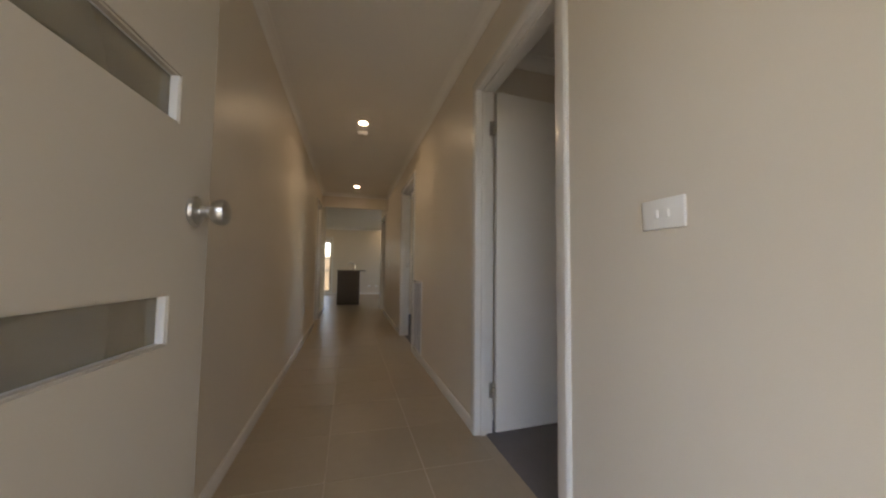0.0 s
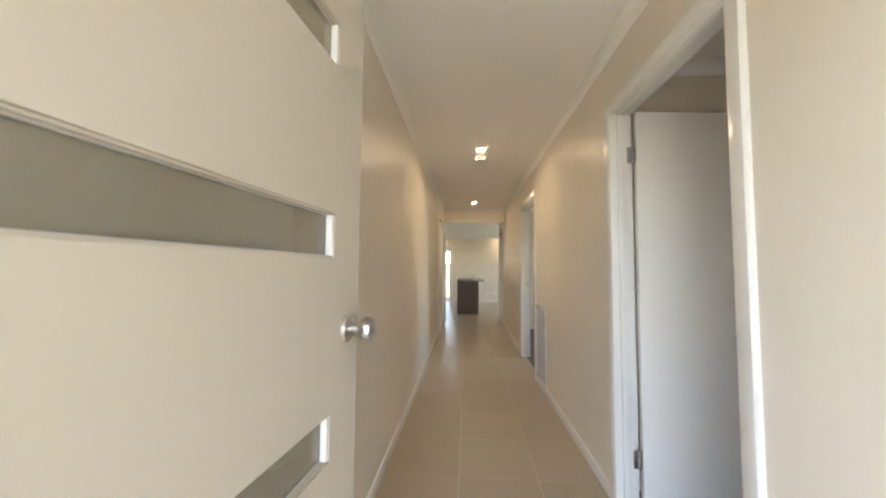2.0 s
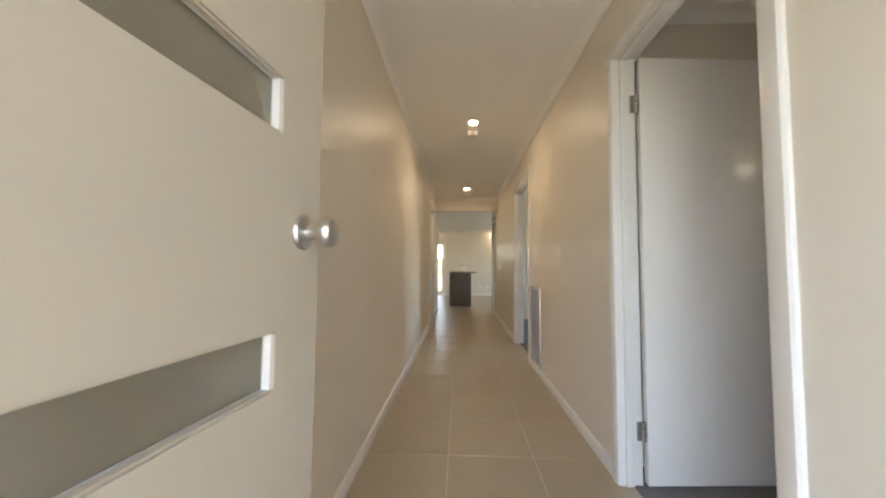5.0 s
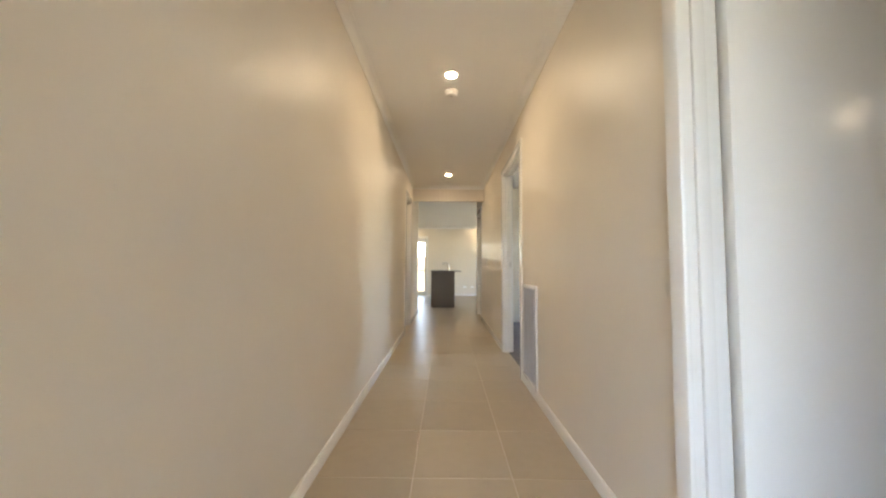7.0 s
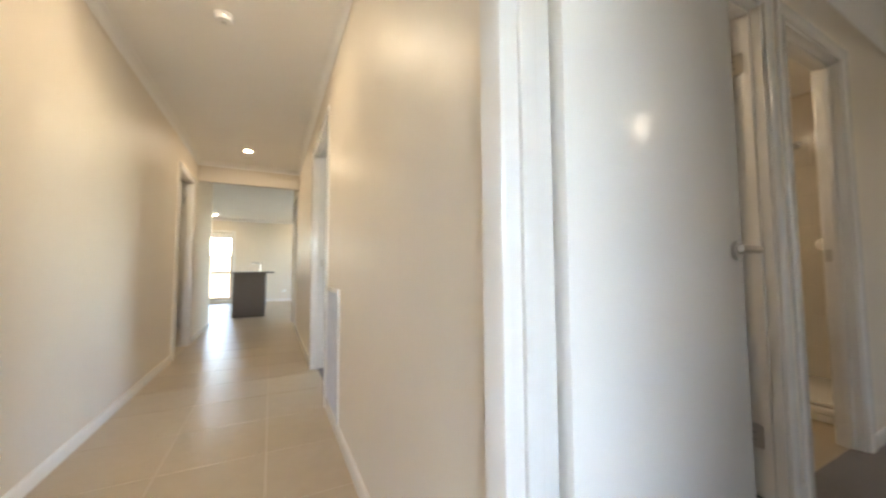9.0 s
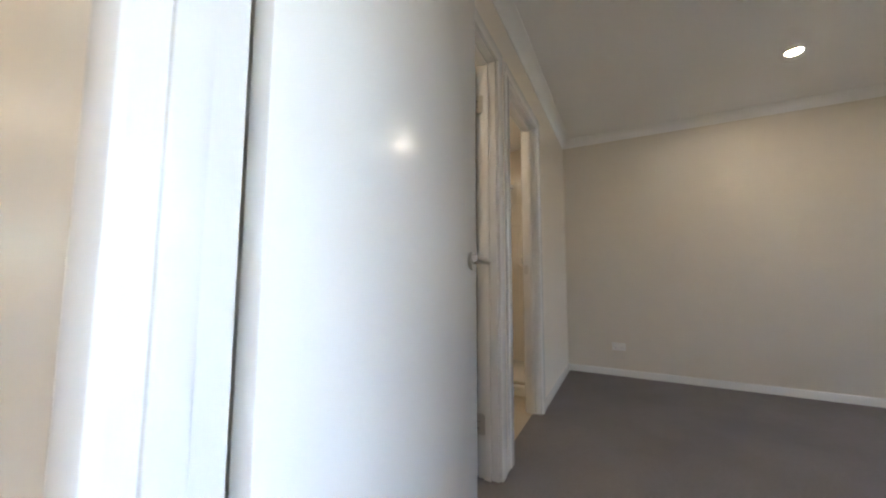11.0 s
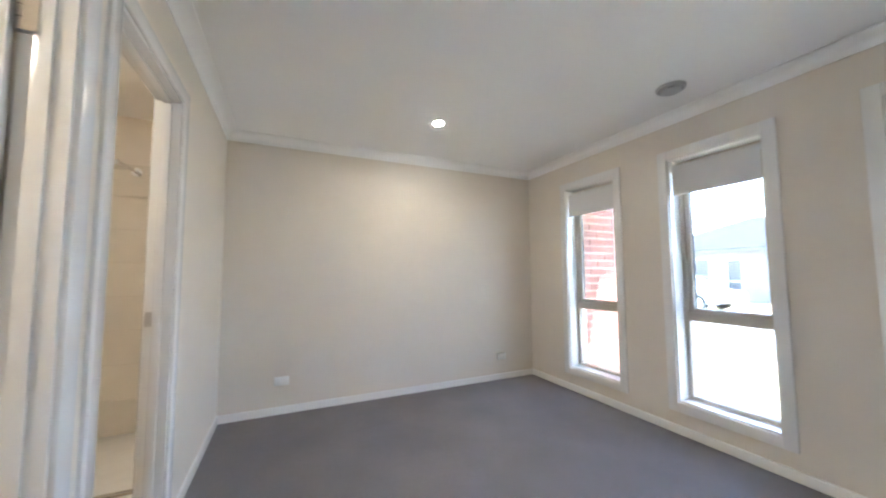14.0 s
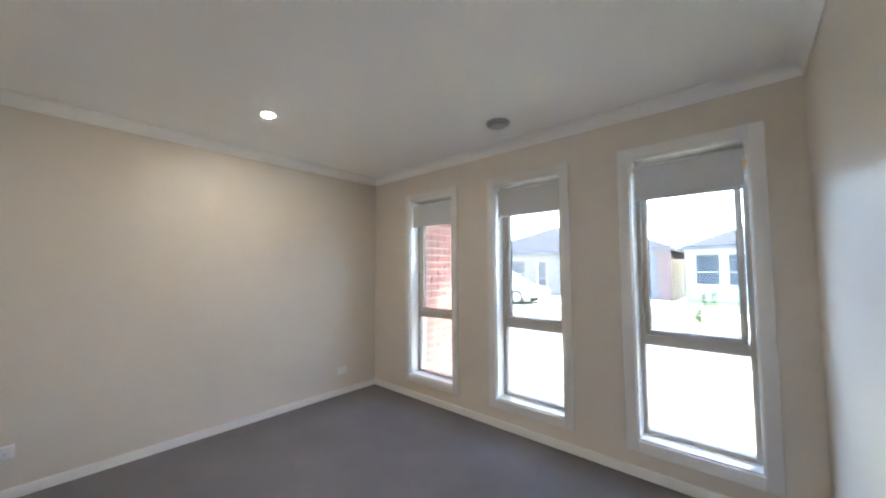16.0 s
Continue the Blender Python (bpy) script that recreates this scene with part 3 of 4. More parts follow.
def smoke_alarm(x, y, r, label):
    s = thing("smoke_alarm", pose(x, y, H), label, "smoke alarm")
    part("base", lathe(bmesh.new(), [(r, -0.0004), (r, -0.010), (r * 0.96, -0.012)], Matrix.Identity(4)), PLASTIC, s)
    part("cover", lathe(bmesh.new(), [(r * 0.88, -0.012), (r * 0.86, -0.026), (r * 0.72, -0.034), (r * 0.3, -0.036)], Matrix.Identity(4)), PLASTIC, s)
    part("test_button", cyl(bmesh.new(), (0, 0, -0.036), (0, 0, -0.039), r * 0.2, 20), GREYPLASTIC, s)
    for k in range(10):
        a = 2 * math.pi * k / 10
        m = Matrix.Rotation(a, 4, "Z") @ Matrix.Translation((r * 0.873, 0, -0.019))
        bm = bmesh.new()
        bmesh.ops.create_cube(bm, size=1.0, matrix=m @ Matrix.Diagonal((0.003, r * 0.3, 0.004, 1)))
        part("air_slot", bm, GREYPLASTIC, s, smooth=False)


smoke_alarm(0.57, 1.805, 0.055, "white round smoke alarm beside the hallway downlight")
smoke_alarm(0.571, -0.43, 0.062, "white round smoke alarm on the hallway ceiling near the entrance")

# bedroom ceiling vent
vent = thing("ceiling_vent", pose(2.888, -2.588, H), "grey round ceiling air diffuser near the bedroom windows", "ceiling vent")
part("outer_ring", lathe(bmesh.new(), [(0.086, -0.0005), (0.086, -0.006), (0.082, -0.016), (0.074, -0.018), (0.070, -0.010), (0.070, -0.001)], Matrix.Identity(4), 40), GREYPLASTIC, vent)
part("inner_cone", lathe(bmesh.new(), [(0.020, -0.001), (0.030, -0.010), (0.062, -0.026), (0.058, -0.030), (0.010, -0.032)], Matrix.Identity(4), 40), GREYPLASTIC, vent)

# ---- bedroom windows ----


def tall_window(x0, x1, name, label):
    w = thing(name, None, label, "window", kind="structure")
    y = YS
    # timber lining and architrave
    for nm, a in (("reveal", (x0, x0 + 0.012, y - 0.115, y, WZ0, WZ1)), ("reveal", (x1 - 0.012, x1, y - 0.115, y, WZ0, WZ1)),
                  ("reveal", (x0 + 0.012, x1 - 0.012, y - 0.115, y, WZ1 - 0.012, WZ1)), ("window_sill", (x0 + 0.012, x1 - 0.012, y - 0.115, y + 0.001, WZ0, WZ0 + 0.014))):
        part(nm, one_box(*a, bevel=0.001), TRIM, w)
    for a in ((x0 - AW, x0 + 0.004, WZ0 - AW, WZ1 + AW), (x1 - 0.004, x1 + AW, WZ0 - AW, WZ1 + AW),
              (x0 + 0.004, x1 - 0.004, WZ1 - 0.004, WZ1 + AW), (x0 + 0.004, x1 - 0.004, WZ0 - AW, WZ0 + 0.004)):
        part("architrave", one_box(a[0], a[1], y + 0.0005, y + 0.016, a[2], a[3], bevel=0.003), TRIM, w)
    # aluminium frame
    fy0, fy1 = y - 0.185, y - 0.115
    f = 0.038
    bm = bmesh.new()
    box(bm, x0, x0 + f, fy0, fy1, WZ0, WZ1, bevel=0.002)
    box(bm, x1 - f, x1, fy0, fy1, WZ0, WZ1, bevel=0.002)
    box(bm, x0 + f, x1 - f, fy0, fy1, WZ1 - f, WZ1, bevel=0.002)
    box(bm, x0 + f, x1 - f, fy0, fy1, WZ0, WZ0 + f, bevel=0.002)
    fr = part("window_frame", bm, ALU, w, "cream powder-coated aluminium frame")
    zt = 0.862
    part("transom", one_box(x0 + f, x1 - f, fy0, fy1 + 0.004, zt - 0.032, zt + 0.030, bevel=0.002), ALU, fr)
    # awning sash
    sx0, sx1, s0, s1 = x0 + f + 0.003, x1 - f - 0.003, zt + 0.032, WZ1 - f - 0.002
    sf = 0.030
    bm = bmesh.new()
    sy0, sy1 = fy0 + 0.008, fy1 - 0.012
    box(bm, sx0, sx0 + sf, sy0, sy1, s0, s1, bevel=0.002)
    box(bm, sx1 - sf, sx1, sy0, sy1, s0, s1, bevel=0.002)
    box(bm, sx0 + sf, sx1 - sf, sy0, sy1, s0, s0 + sf, bevel=0.002)
    box(bm, sx0 + sf, sx1 - sf, sy0, sy1, s1 - sf, s1, bevel=0.002)
    sash = part("sash", bm, ALU, w, "awning sash")
    bm = bmesh.new()
    for a in ((sx0 + sf, sx0 + sf + 0.005, s0 + sf, s1 - sf), (sx1 - sf - 0.005, sx1 - sf, s0 + sf, s1 - sf)):
        box(bm, a[0], a[1], sy0 + 0.012, sy0 + 0.026, a[2], a[3])
    part("seal", bm, SEAL, sash, "black rubber glazing seal", smooth=False)
    for a in ((sx0 + sf - 0.004, sx1 - sf + 0.004, s0 + sf - 0.004, s1 - sf + 0.004), (x0 + f - 0.004, x1 - f + 0.004, WZ0 + f - 0.004, zt - 0.028)):
        ob = part("pane", one_box(a[0], a[1], fy0 + 0.022, fy0 + 0.026, a[2], a[3]), GLASS_DIM, w, "glass pane tinted dark to dim the bright view outside", smooth=False)
        ob.visible_shadow = False
    # chain winder
    xc = (x0 + x1) / 2
    win = part("winder", one_box(xc - 0.055, xc + 0.055, fy1 - 0.006, fy1 + 0.020, zt + 0.030, zt + 0.044, bevel=0.004), ALU, w, "cream chain winder")
    bm = bmesh.new()
    pts = [(xc + 0.02, fy1 + 0.016, zt + 0.050), (xc - 0.03, fy1 + 0.03, zt + 0.052), (xc - 0.075, fy1 + 0.035, zt + 0.040), (xc - 0.12, fy1 + 0.032, zt + 0.034)]
    for p, q in zip(pts, pts[1:]):
        cyl(bm, p, q, 0.0055, 10)
    part("winder_handle", bm, ALU, win)
    part("winder_knob", cyl(bmesh.new(), (xc + 0.01, fy1 + 0.016, zt + 0.04), (xc + 0.01, fy1 + 0.016, zt + 0.068), 0.006, 12), ALU, win)
    return w


def roller_blind(x0, x1, label, tag=False):
    b = thing("roller_blind", None, label, "roller blind", "roller blinds at the bedroom windows")
    y = YS - 0.045
    zt = WZ1 - 0.072
    part("tube", cyl(bmesh.new(), (x0 + 0.022, y, zt), (x1 - 0.022, y, zt), 0.024, 24), BLIND, b)
    bm = one_box(x0 + 0.026, x1 - 0.026, y + 0.0235, y + 0.0245, 1.80, zt)
    part("fabric", bm, BLIND, b, "white block-out fabric, nearly rolled up", smooth=False)
    part("bottom_bar", one_box(x0 + 0.026, x1 - 0.026, y + 0.019, y + 0.029, 1.782, 1.802, bevel=0.003), BLIND, b)
    for x in (x0 + 0.0125, x1 - 0.0205):
        part("bracket", one_box(x, x + 0.008, y - 0.025, y + 0.025, zt - 0.028, WZ1 - 0.013, bevel=0.002), PLASTIC, b)
    bm = bmesh.new()
    for dy in (-0.012, 0.012):
        cyl(bm, (x0 + 0.019, y + dy, zt - 0.17), (x0 + 0.019, y + dy, zt), 0.0016, 8)
    part("bead_chain", bm, STEEL, b)
    if tag:
        part("warning_tag", one_box(x0 + 0.014, x0 + 0.024, y + 0.014, y + 0.016, zt - 0.10, zt - 0.05), TAG, b, "small yellow warning tag", smooth=False)


for k, (a, b) in enumerate(WINS):
    tall_window(a, b, "window_%d" % (k + 1), ("tall narrow window with cream frame facing the street", "tall narrow window with cream frame facing a parked car", "tall narrow window with cream frame facing the brick wall")[k])
    roller_blind(a, b, "white roller blind drawn up at the head of a window", k == 0)

# ---- living room ----
fw = thing("window_4", None, "tall dark-framed living room window with daylight behind", "window", kind="structure")
bm = bmesh.new()
a, b = FARWIN
for bx in ((a, a + 0.05, 0.10, 2.0), (b - 0.05, b, 0.10, 2.0), (a + 0.05, b - 0.05, 1.95, 2.0), (a + 0.05, b - 0.05, 0.10, 0.15)):
    box(bm, bx[0], bx[1], LY1 + 0.06, LY1 + 0.12, bx[2], bx[3], bevel=0.002)
part("window_frame", bm, ALU, fw)
for z in (0.86, 1.32):
    part("glazing_bar", one_box(a + 0.05, b - 0.05, LY1 + 0.065, LY1 + 0.115, z - 0.025, z + 0.025, bevel=0.002), DARKALU, fw)
ob = part("pane", one_box(a + 0.04, b - 0.04, LY1 + 0.088, LY1 + 0.092, 0.14, 1.96), GLASS_CLEAR, fw, smooth=False)
ob.visible_shadow = False
bm = bmesh.new()
for bx in ((a - AW, a, 0.04, 2.0 + AW), (b, b + AW, 0.04, 2.0 + AW), (a, b, 2.0, 2.0 + AW), (a, b, 0.04, 0.10)):
    box(bm, bx[0], bx[1], LY1 - 0.016, LY1 - 0.0005, bx[2], bx[3], bevel=0.002)
part("architrave", bm, TRIM, fw)
b2 = thing("roller_blind", None, "white roller blind at the living room window", "roller blind")
part("tube", cyl(bmesh.new(), (a + 0.02, LY1 + 0.03, 1.965), (b - 0.02, LY1 + 0.03, 1.965), 0.022, 20), BLIND, b2)
part("fabric", one_box(a + 0.02, b - 0.02, LY1 + 0.007, LY1 + 0.009, 1.84, 1.965), BLIND, b2, smooth=False)

IX0, IX1, IY0, IY1 = 0.185, 0.745, 7.32, 9.7
island = thing("kitchen_island", None, "dark taupe kitchen island bench standing on beige tiles", "kitchen island")
part("end_panel", one_box(IX0, IX1, IY0, IY0 + 0.018, 0.003, 0.868, bevel=0.001), LAMINATE, island, "dark taupe end panel")
part("body", one_box(IX0 + 0.02, IX1 - 0.004, IY0 + 0.019, IY1, 0.10, 0.868), LAMINATE, island)
part("kickboard", one_box(IX0 + 0.06, IX1 - 0.05, IY0 + 0.019, IY1 - 0.02, 0.003, 0.10), DARKALU, island)
for k in range(4):
    y0 = IY0 + 0.03 + k * 0.58
    dr = part("cupboard_door", one_box(IX0, IX0 + 0.018, y0, y0 + 0.574, 0.11, 0.862, bevel=0.001), LAMINATE, island)
    part("handle", one_box(IX0 - 0.02, IX0 - 0.001, y0 + 0.52, y0 + 0.53, 0.62, 0.80, bevel=0.002), STEEL, dr)
bench = thing("benchtop", None, "thin dark stone benchtop overhanging the island", "benchtop")
part("slab", one_box(IX0 - 0.02, 0.90, IY0 - 0.015, IY1 + 0.02, 0.869, 0.892, bevel=0.002), STONE, bench)
tap = thing("kitchen_tap", pose(0.62, 8.3, 0.892), "chrome kitchen mixer tap on the island benchtop", "tap")
part("tap_body", cyl(bmesh.new(), (0, 0, 0), (0, 0, 0.15), 0.021, 18), CHROME, tap)
bm = bmesh.new()
pp = [(0, 0, 0.14), (-0.05, 0, 0.20), (-0.12, 0, 0.21), (-0.18, 0, 0.18)]
for p, q in zip(pp, pp[1:]):
    cyl(bm, p, q, 0.011, 12)
part("spout", bm, CHROME, tap)
part("lever_handle", cyl(bmesh.new(), (0, 0, 0.15), (0.02, 0.05, 0.19), 0.006, 10), CHROME, tap)

# ---- robe and ensuite ----
for hz in (0.25, 1.815):
    rh = thing("door_hinge", pose(D1[1] - 0.021, YN + 0.085, hz), "brushed steel butt hinge on the robe door jamb", "hinge")
    part("knuckle", cyl(bmesh.new(), (-0.006, 0.012, -0.045), (-0.006, 0.012, 0.045), 0.0065, 14), STEEL, rh)
    part("hinge_leaf", one_box(0.0, 0.0025, -0.022, 0.012, -0.045, 0.045), STEEL, rh)
shelf = thing("robe_shelf", None, "white melamine robe shelf with a steel hanging rail", "shelf")
part("shelf_board", one_box(XB + 0.001, 2.699, 1.36, 1.849, 1.75, 1.768, bevel=0.001), ROBE, shelf)
part("hanging_rail", cyl(bmesh.new(), (XB + 0.002, 1.6, 1.68), (2.698, 1.6, 1.68), 0.0125, 16), STEEL, shelf)
for x in (XB + 0.02, 2.66):
    part("rail_bracket", one_box(x, x + 0.02, 1.585, 1.615, 1.67, 1.75), STEEL, shelf)
shower = thing("shower_tray", None, "white acrylic shower tray with a chrome edge strip", "shower tray")
SX, SY0, SY1 = 3.84, YN + TH + 0.002, 1.42
part("base", one_box(SX, XE - 0.012, SY0, SY1, 0.0, 0.045, bevel=0.008), ACRYLIC, shower)
bm = bmesh.new()
box(bm, SX, SX + 0.06, SY0, SY1, 0.045, 0.085, bevel=0.012)
box(bm, SX + 0.06, XE - 0.012, SY1 - 0.05, SY1, 0.045, 0.085, bevel=0.012)
part("rim", bm, ACRYLIC, shower)
part("edge_strip", one_box(SX + 0.015, SX + 0.04, SY0, SY1, 0.0855, 0.105, bevel=0.003), CHROME, shower)
part("waste", cyl(bmesh.new(), (4.35, 0.75, 0.045), (4.35, 0.75, 0.05), 0.05, 24), CHROME, shower)
rail = thing("shower", None, "chrome shower arm with head on the tiled ensuite wall", "shower")
part("wall_flange", cyl(bmesh.new(), (XE - 0.008, 0.74, 1.98), (XE - 0.025, 0.74, 1.98), 0.032, 24), CHROME, rail)
part("arm", cyl(bmesh.new(), (XE - 0.02, 0.74, 1.98), (XE - 0.36, 0.74, 1.97), 0.011, 14), CHROME, rail)
part("shower_head", lathe(bmesh.new(), [(0.012, 0.05), (0.02, 0.02), (0.06, 0.008), (0.06, 0.0)], pose(XE - 0.36, 0.74, 1.925)), CHROME, rail)
mixer = thing("shower_mixer", None, "chrome shower mixer tap on the tiled ensuite wall", "tap")
part("mixer_plate", cyl(bmesh.new(), (XE - 0.008, 0.62, 1.12), (XE - 0.016, 0.62, 1.12), 0.05, 28), CHROME, mixer)
part("mixer_lever", cyl(bmesh.new(), (XE - 0.016, 0.62, 1.12), (XE - 0.07, 0.62, 1.13), 0.016, 16), CHROME, mixer)
tagged(new("strike_plate", mesh_of("strike_plate", one_box(XR + 0.066, XR + 0.092, SEC[1] - 0.0205, SEC[1] - 0.0185, 0.965, 1.03), STEEL)), "steel strike plate on the second doorway jamb", "strike plate")
strike = tagged(new("strike_plate", mesh_of("strike_plate", one_box(D2[1] - 0.0205, D2[1] - 0.0185, YN + 0.072, YN + 0.10, 0.965, 1.03), STEEL)), "steel strike plate on the ensuite door jamb", "strike plate")

# ---- outside ----
GZ = -0.30
bm = bmesh.new()
R0, R1 = -7.6, -11.6
box(bm, -400, 400, R0, 400, GZ - 0.5, GZ)
box(bm, -400, 400, -400, R1, GZ - 0.5, GZ)
box(bm, -400, 400, R1, R0, GZ - 0.6, GZ - 0.13)
structure("ground", bm, SOIL, "dry patchy front yard soil with sparse grass", "ground")
structure("road", one_box(-200, 200, R1 + 0.45, R0 - 0.45, GZ - 0.129, GZ - 0.12), ASPHALT, "worn grey asphalt street", "road")
for y0, y1, nm in ((R0 - 0.45, R0 - 0.002, "kerb"), (R1 + 0.002, R1 + 0.45, "kerb")):
    bm = one_box(-200, 200, y0, y1, GZ - 0.128, GZ - 0.10)
    if y1 > -9:
        box(bm, -200, 200, y1 - 0.15, y1, GZ - 0.10, GZ + 0.008)
    else:
        box(bm, -200, 200, y0, y0 + 0.15, GZ - 0.10, GZ + 0.008)
    structure(nm, bm, CONCRETE, "pale concrete kerb and gutter", "kerb")
structure("verge", one_box(-60, 60, -14.6, R1 - 0.002, GZ - 0.1, GZ + 0.012), VERGE, "patchy green and dry verge grass", "grass")
structure("pavement", one_box(-60, 60, -15.8, -14.6, GZ - 0.1, GZ + 0.016), CONCRETE, "pale concrete footpath", "pavement")
structure("lawn", one_box(-1.0, 3.6, -20.4, -16.6, GZ - 0.1, GZ + 0.022), LAWN, "small bright green front lawn", "lawn")
structure("driveway", one_box(4.5, 8.0, -20.4, -15.8, GZ - 0.1, GZ + 0.014), CONCRETE, "pale concrete driveway", "driveway")
structure("porch_floor", one_box(-3.2, 1.2, -4.2, YF - 0.12, GZ, -0.012), CONCRETE, "pale concrete porch slab at the front door", "porch")
bm = bmesh.new()
box(bm, -3.4, XR, -3.85, YF - 0.12, 2.33, 2.36)
box(bm, XR, 4.38, -3.85, YS - 0.24, 2.33, 2.36)
structure("ceiling_eave", bm, SOFFIT, "white painted eave soffit", "eave")
structure("fascia", one_box(-3.4, 4.38, -3.91, -3.852, 2.30, 2.44), GUTTER, "dark metal gutter along the eave", "gutter")
structure("roof_slab", one_box(-4.6, 5.2, -3.91, 11.6, H + 0.09, H + 0.14), GUTTER, "plain roof covering over the house", "roof")

garden_edge = thing("retaining_border", None, "low timber garden border beside the opposite lawn", "garden border")
part("sleeper", one_box(-1.1, 3.8, -16.6, -16.45, GZ + 0.0, GZ + 0.16, bevel=0.01), FENCE, garden_edge)
part("sleeper", one_box(3.65, 3.8, -20.3, -16.61, GZ + 0.0, GZ + 0.16, bevel=0.01), FENCE, garden_edge)


def hip_roof(parent, x0, x1, y0, y1, z0, rise, over=0.12):
    x0, x1, y0, y1 = x0 - over, x1 + over, y0 - over, y1 + over
    d = min(x1 - x0, y1 - y0) / 2
    if x1 - x0 > y1 - y0:
        ra, rb = Vector((x0 + d, (y0 + y1) / 2, z0 + rise)), Vector((x1 - d, (y0 + y1) / 2, z0 + rise))
    else:
        ra, rb = Vector(((x0 + x1) / 2, y0 + d, z0 + rise)), Vector(((x0 + x1) / 2, y1 - d, z0 + rise))
    c = [Vector((x0, y0, z0)), Vector((x1, y0, z0)), Vector((x1, y1, z0)), Vector((x0, y1, z0))]
    if x1 - x0 > y1 - y0:
        faces = [(c[0], c[1], rb, ra), (c[1], c[2], rb, rb), (c[2], c[3], ra, rb), (c[3], c[0], ra, ra)]
    else:
        faces = [(c[0], c[1], ra, ra), (c[1], c[2], rb, ra), (c[2], c[3], rb, rb), (c[3], c[0], ra, rb)]
    bm = bmesh.new()
    rows = 14
    for a, b, e, f in faces:
        for k in range(rows):
            t0, t1 = k / rows, (k + 1) / rows
            p, q = a.lerp(f, t0), b.lerp(e, t0)
            r, s = b.lerp(e, t1), a.lerp(f, t1)
            up = Vector((0, 0, 0.035))
            vs = [bm.verts.new(v) for v in (p + up, q + up, r, s)]
            bm.faces.new(vs)
            lo = [bm.verts.new(v) for v in (p - up * 0.2, q - up * 0.2)]
            bm.faces.new((vs[1], vs[0], lo[0], lo[1]))
    roof = part("roof", bm, ROOF, parent, "grey tiled hip roof", smooth=False)
    bm = bmesh.new()
    for p, q in ((c[0], c[1]), (c[1], c[2]), (c[2], c[3]), (c[3], c[0])):
        m, n = along(p - Vector((0, 0, 0.16)), q - Vector((0, 0, 0.16)))
        prism(bm, [(-0.06, 0), (0.06, 0), (0.06, 0.14), (-0.06, 0.14)], m, n)
    part("gutter", bm, GUTTER, roof, smooth=False)
    part("soffit", one_box(x0 + 0.05, x1 - 0.05, y0 + 0.05, y1 - 0.05, z0 - 0.10, z0 - 0.06), SOFFIT, roof, smooth=False)


def far_window(parent, x0, x1, y, z0, z1, bars=1):
    """On a facade that faces +y."""
    bm = bmesh.new()
    f = 0.06
    for bx in ((x0, x0 + f, z0, z1), (x1 - f, x1, z0, z1), (x0 + f, x1 - f, z0, z0 + f), (x0 + f, x1 - f, z1 - f, z1)):
        box(bm, bx[0], bx[1], y - 0.02, y + 0.04, bx[2], bx[3])
    for k in range(bars):
        zc = z0 + (z1 - z0) * (0.42 if bars == 1 else (k + 1) / (bars + 1))
        box(bm, x0 + f, x1 - f, y - 0.02, y + 0.03, zc - 0.025, zc + 0.025)
    w = part("window", bm, ALU, parent, smooth=False)
    part("pane", one_box(x0 + f, x1 - f, y - 0.015, y + 0.005, z0 + f, z1 - f), FARGLASS, w, smooth=False)
    part("sill", one_box(x0 - 0.05, x1 + 0.05, y, y + 0.09, z0 - 0.07, z0), CONCRETE, w, smooth=False)


def facade(parent, x0, x1, y, z0, z1, holes, mat, depth=0.2):
    bm = bmesh.new()
    x = x0
    for a, b, za, zb in sorted(holes):
        box(bm, x, a, y - depth, y, z0, z1)
        if za > z0:
            box(bm, a, b, y - depth, y, z0, za)
        box(bm, a, b, y - depth, y, zb, z1)
        x = b
    box(bm, x, x1, y - depth, y, z0, z1)
    part("wall", bm, mat, parent, smooth=False)


def rest_of_house(parent, x0, x1, y0, y1, z0, z1, mat):
    bm = bmesh.new()
    box(bm, x0, x0 + 0.2, y0, y1, z0, z1)
    box(bm, x1 - 0.2, x1, y0, y1, z0, z1)
    box(bm, x0 + 0.2, x1 - 0.2, y0, y0 + 0.2, z0, z1)
    part("wall", bm, mat, parent, smooth=False)


# opposite house with the white front
hy, ht = -21.0, 2.35
house_w = thing("house", None, "pale rendered single-storey house with a grey hip roof", "house", "houses across the street")
facade(house_w, -6.7, 3.72, hy, GZ, ht, [(2.35, 3.36, GZ + 0.75, 2.0), (1.0, 2.12, GZ + 0.75, 2.0), (-4.2, -2.4, GZ + 0.75, 2.0)], RENDER_W)
rest_of_house(house_w, -6.7, 3.72, hy - 9, hy - 0.2, GZ, ht, RENDER_W)
for a, b in ((2.35, 3.36), (1.0, 2.12), (-4.2, -2.4)):
    far_window(house_w, a, b, hy - 0.08, GZ + 0.75, 2.0)
hip_roof(house_w, -6.7, 3.72, hy - 9, hy, ht, 2.0)

# opposite house with the garage
house_g = thing("house", None, "grey-beige rendered house with a garage and grey hip roof", "house", "houses across the street")
hy2 = -20.6
facade(house_g, 4.32, 16.5, hy2, GZ, ht, [(4.85, 7.25, GZ, 1.95), (10.7, 11.4, GZ + 0.2, 1.8), (12.1, 13.3, GZ + 0.55, 1.9)], RENDER_G)
rest_of_house(house_g, 4.32, 16.5, hy2 - 9, hy2 - 0.2, GZ, ht, RENDER_G)
gd = part("garage_door", one_box(4.85, 7.25, hy2 - 0.14, hy2 - 0.1, GZ, 1.95), GARAGE, house_g, "grey panelled garage door", smooth=False)
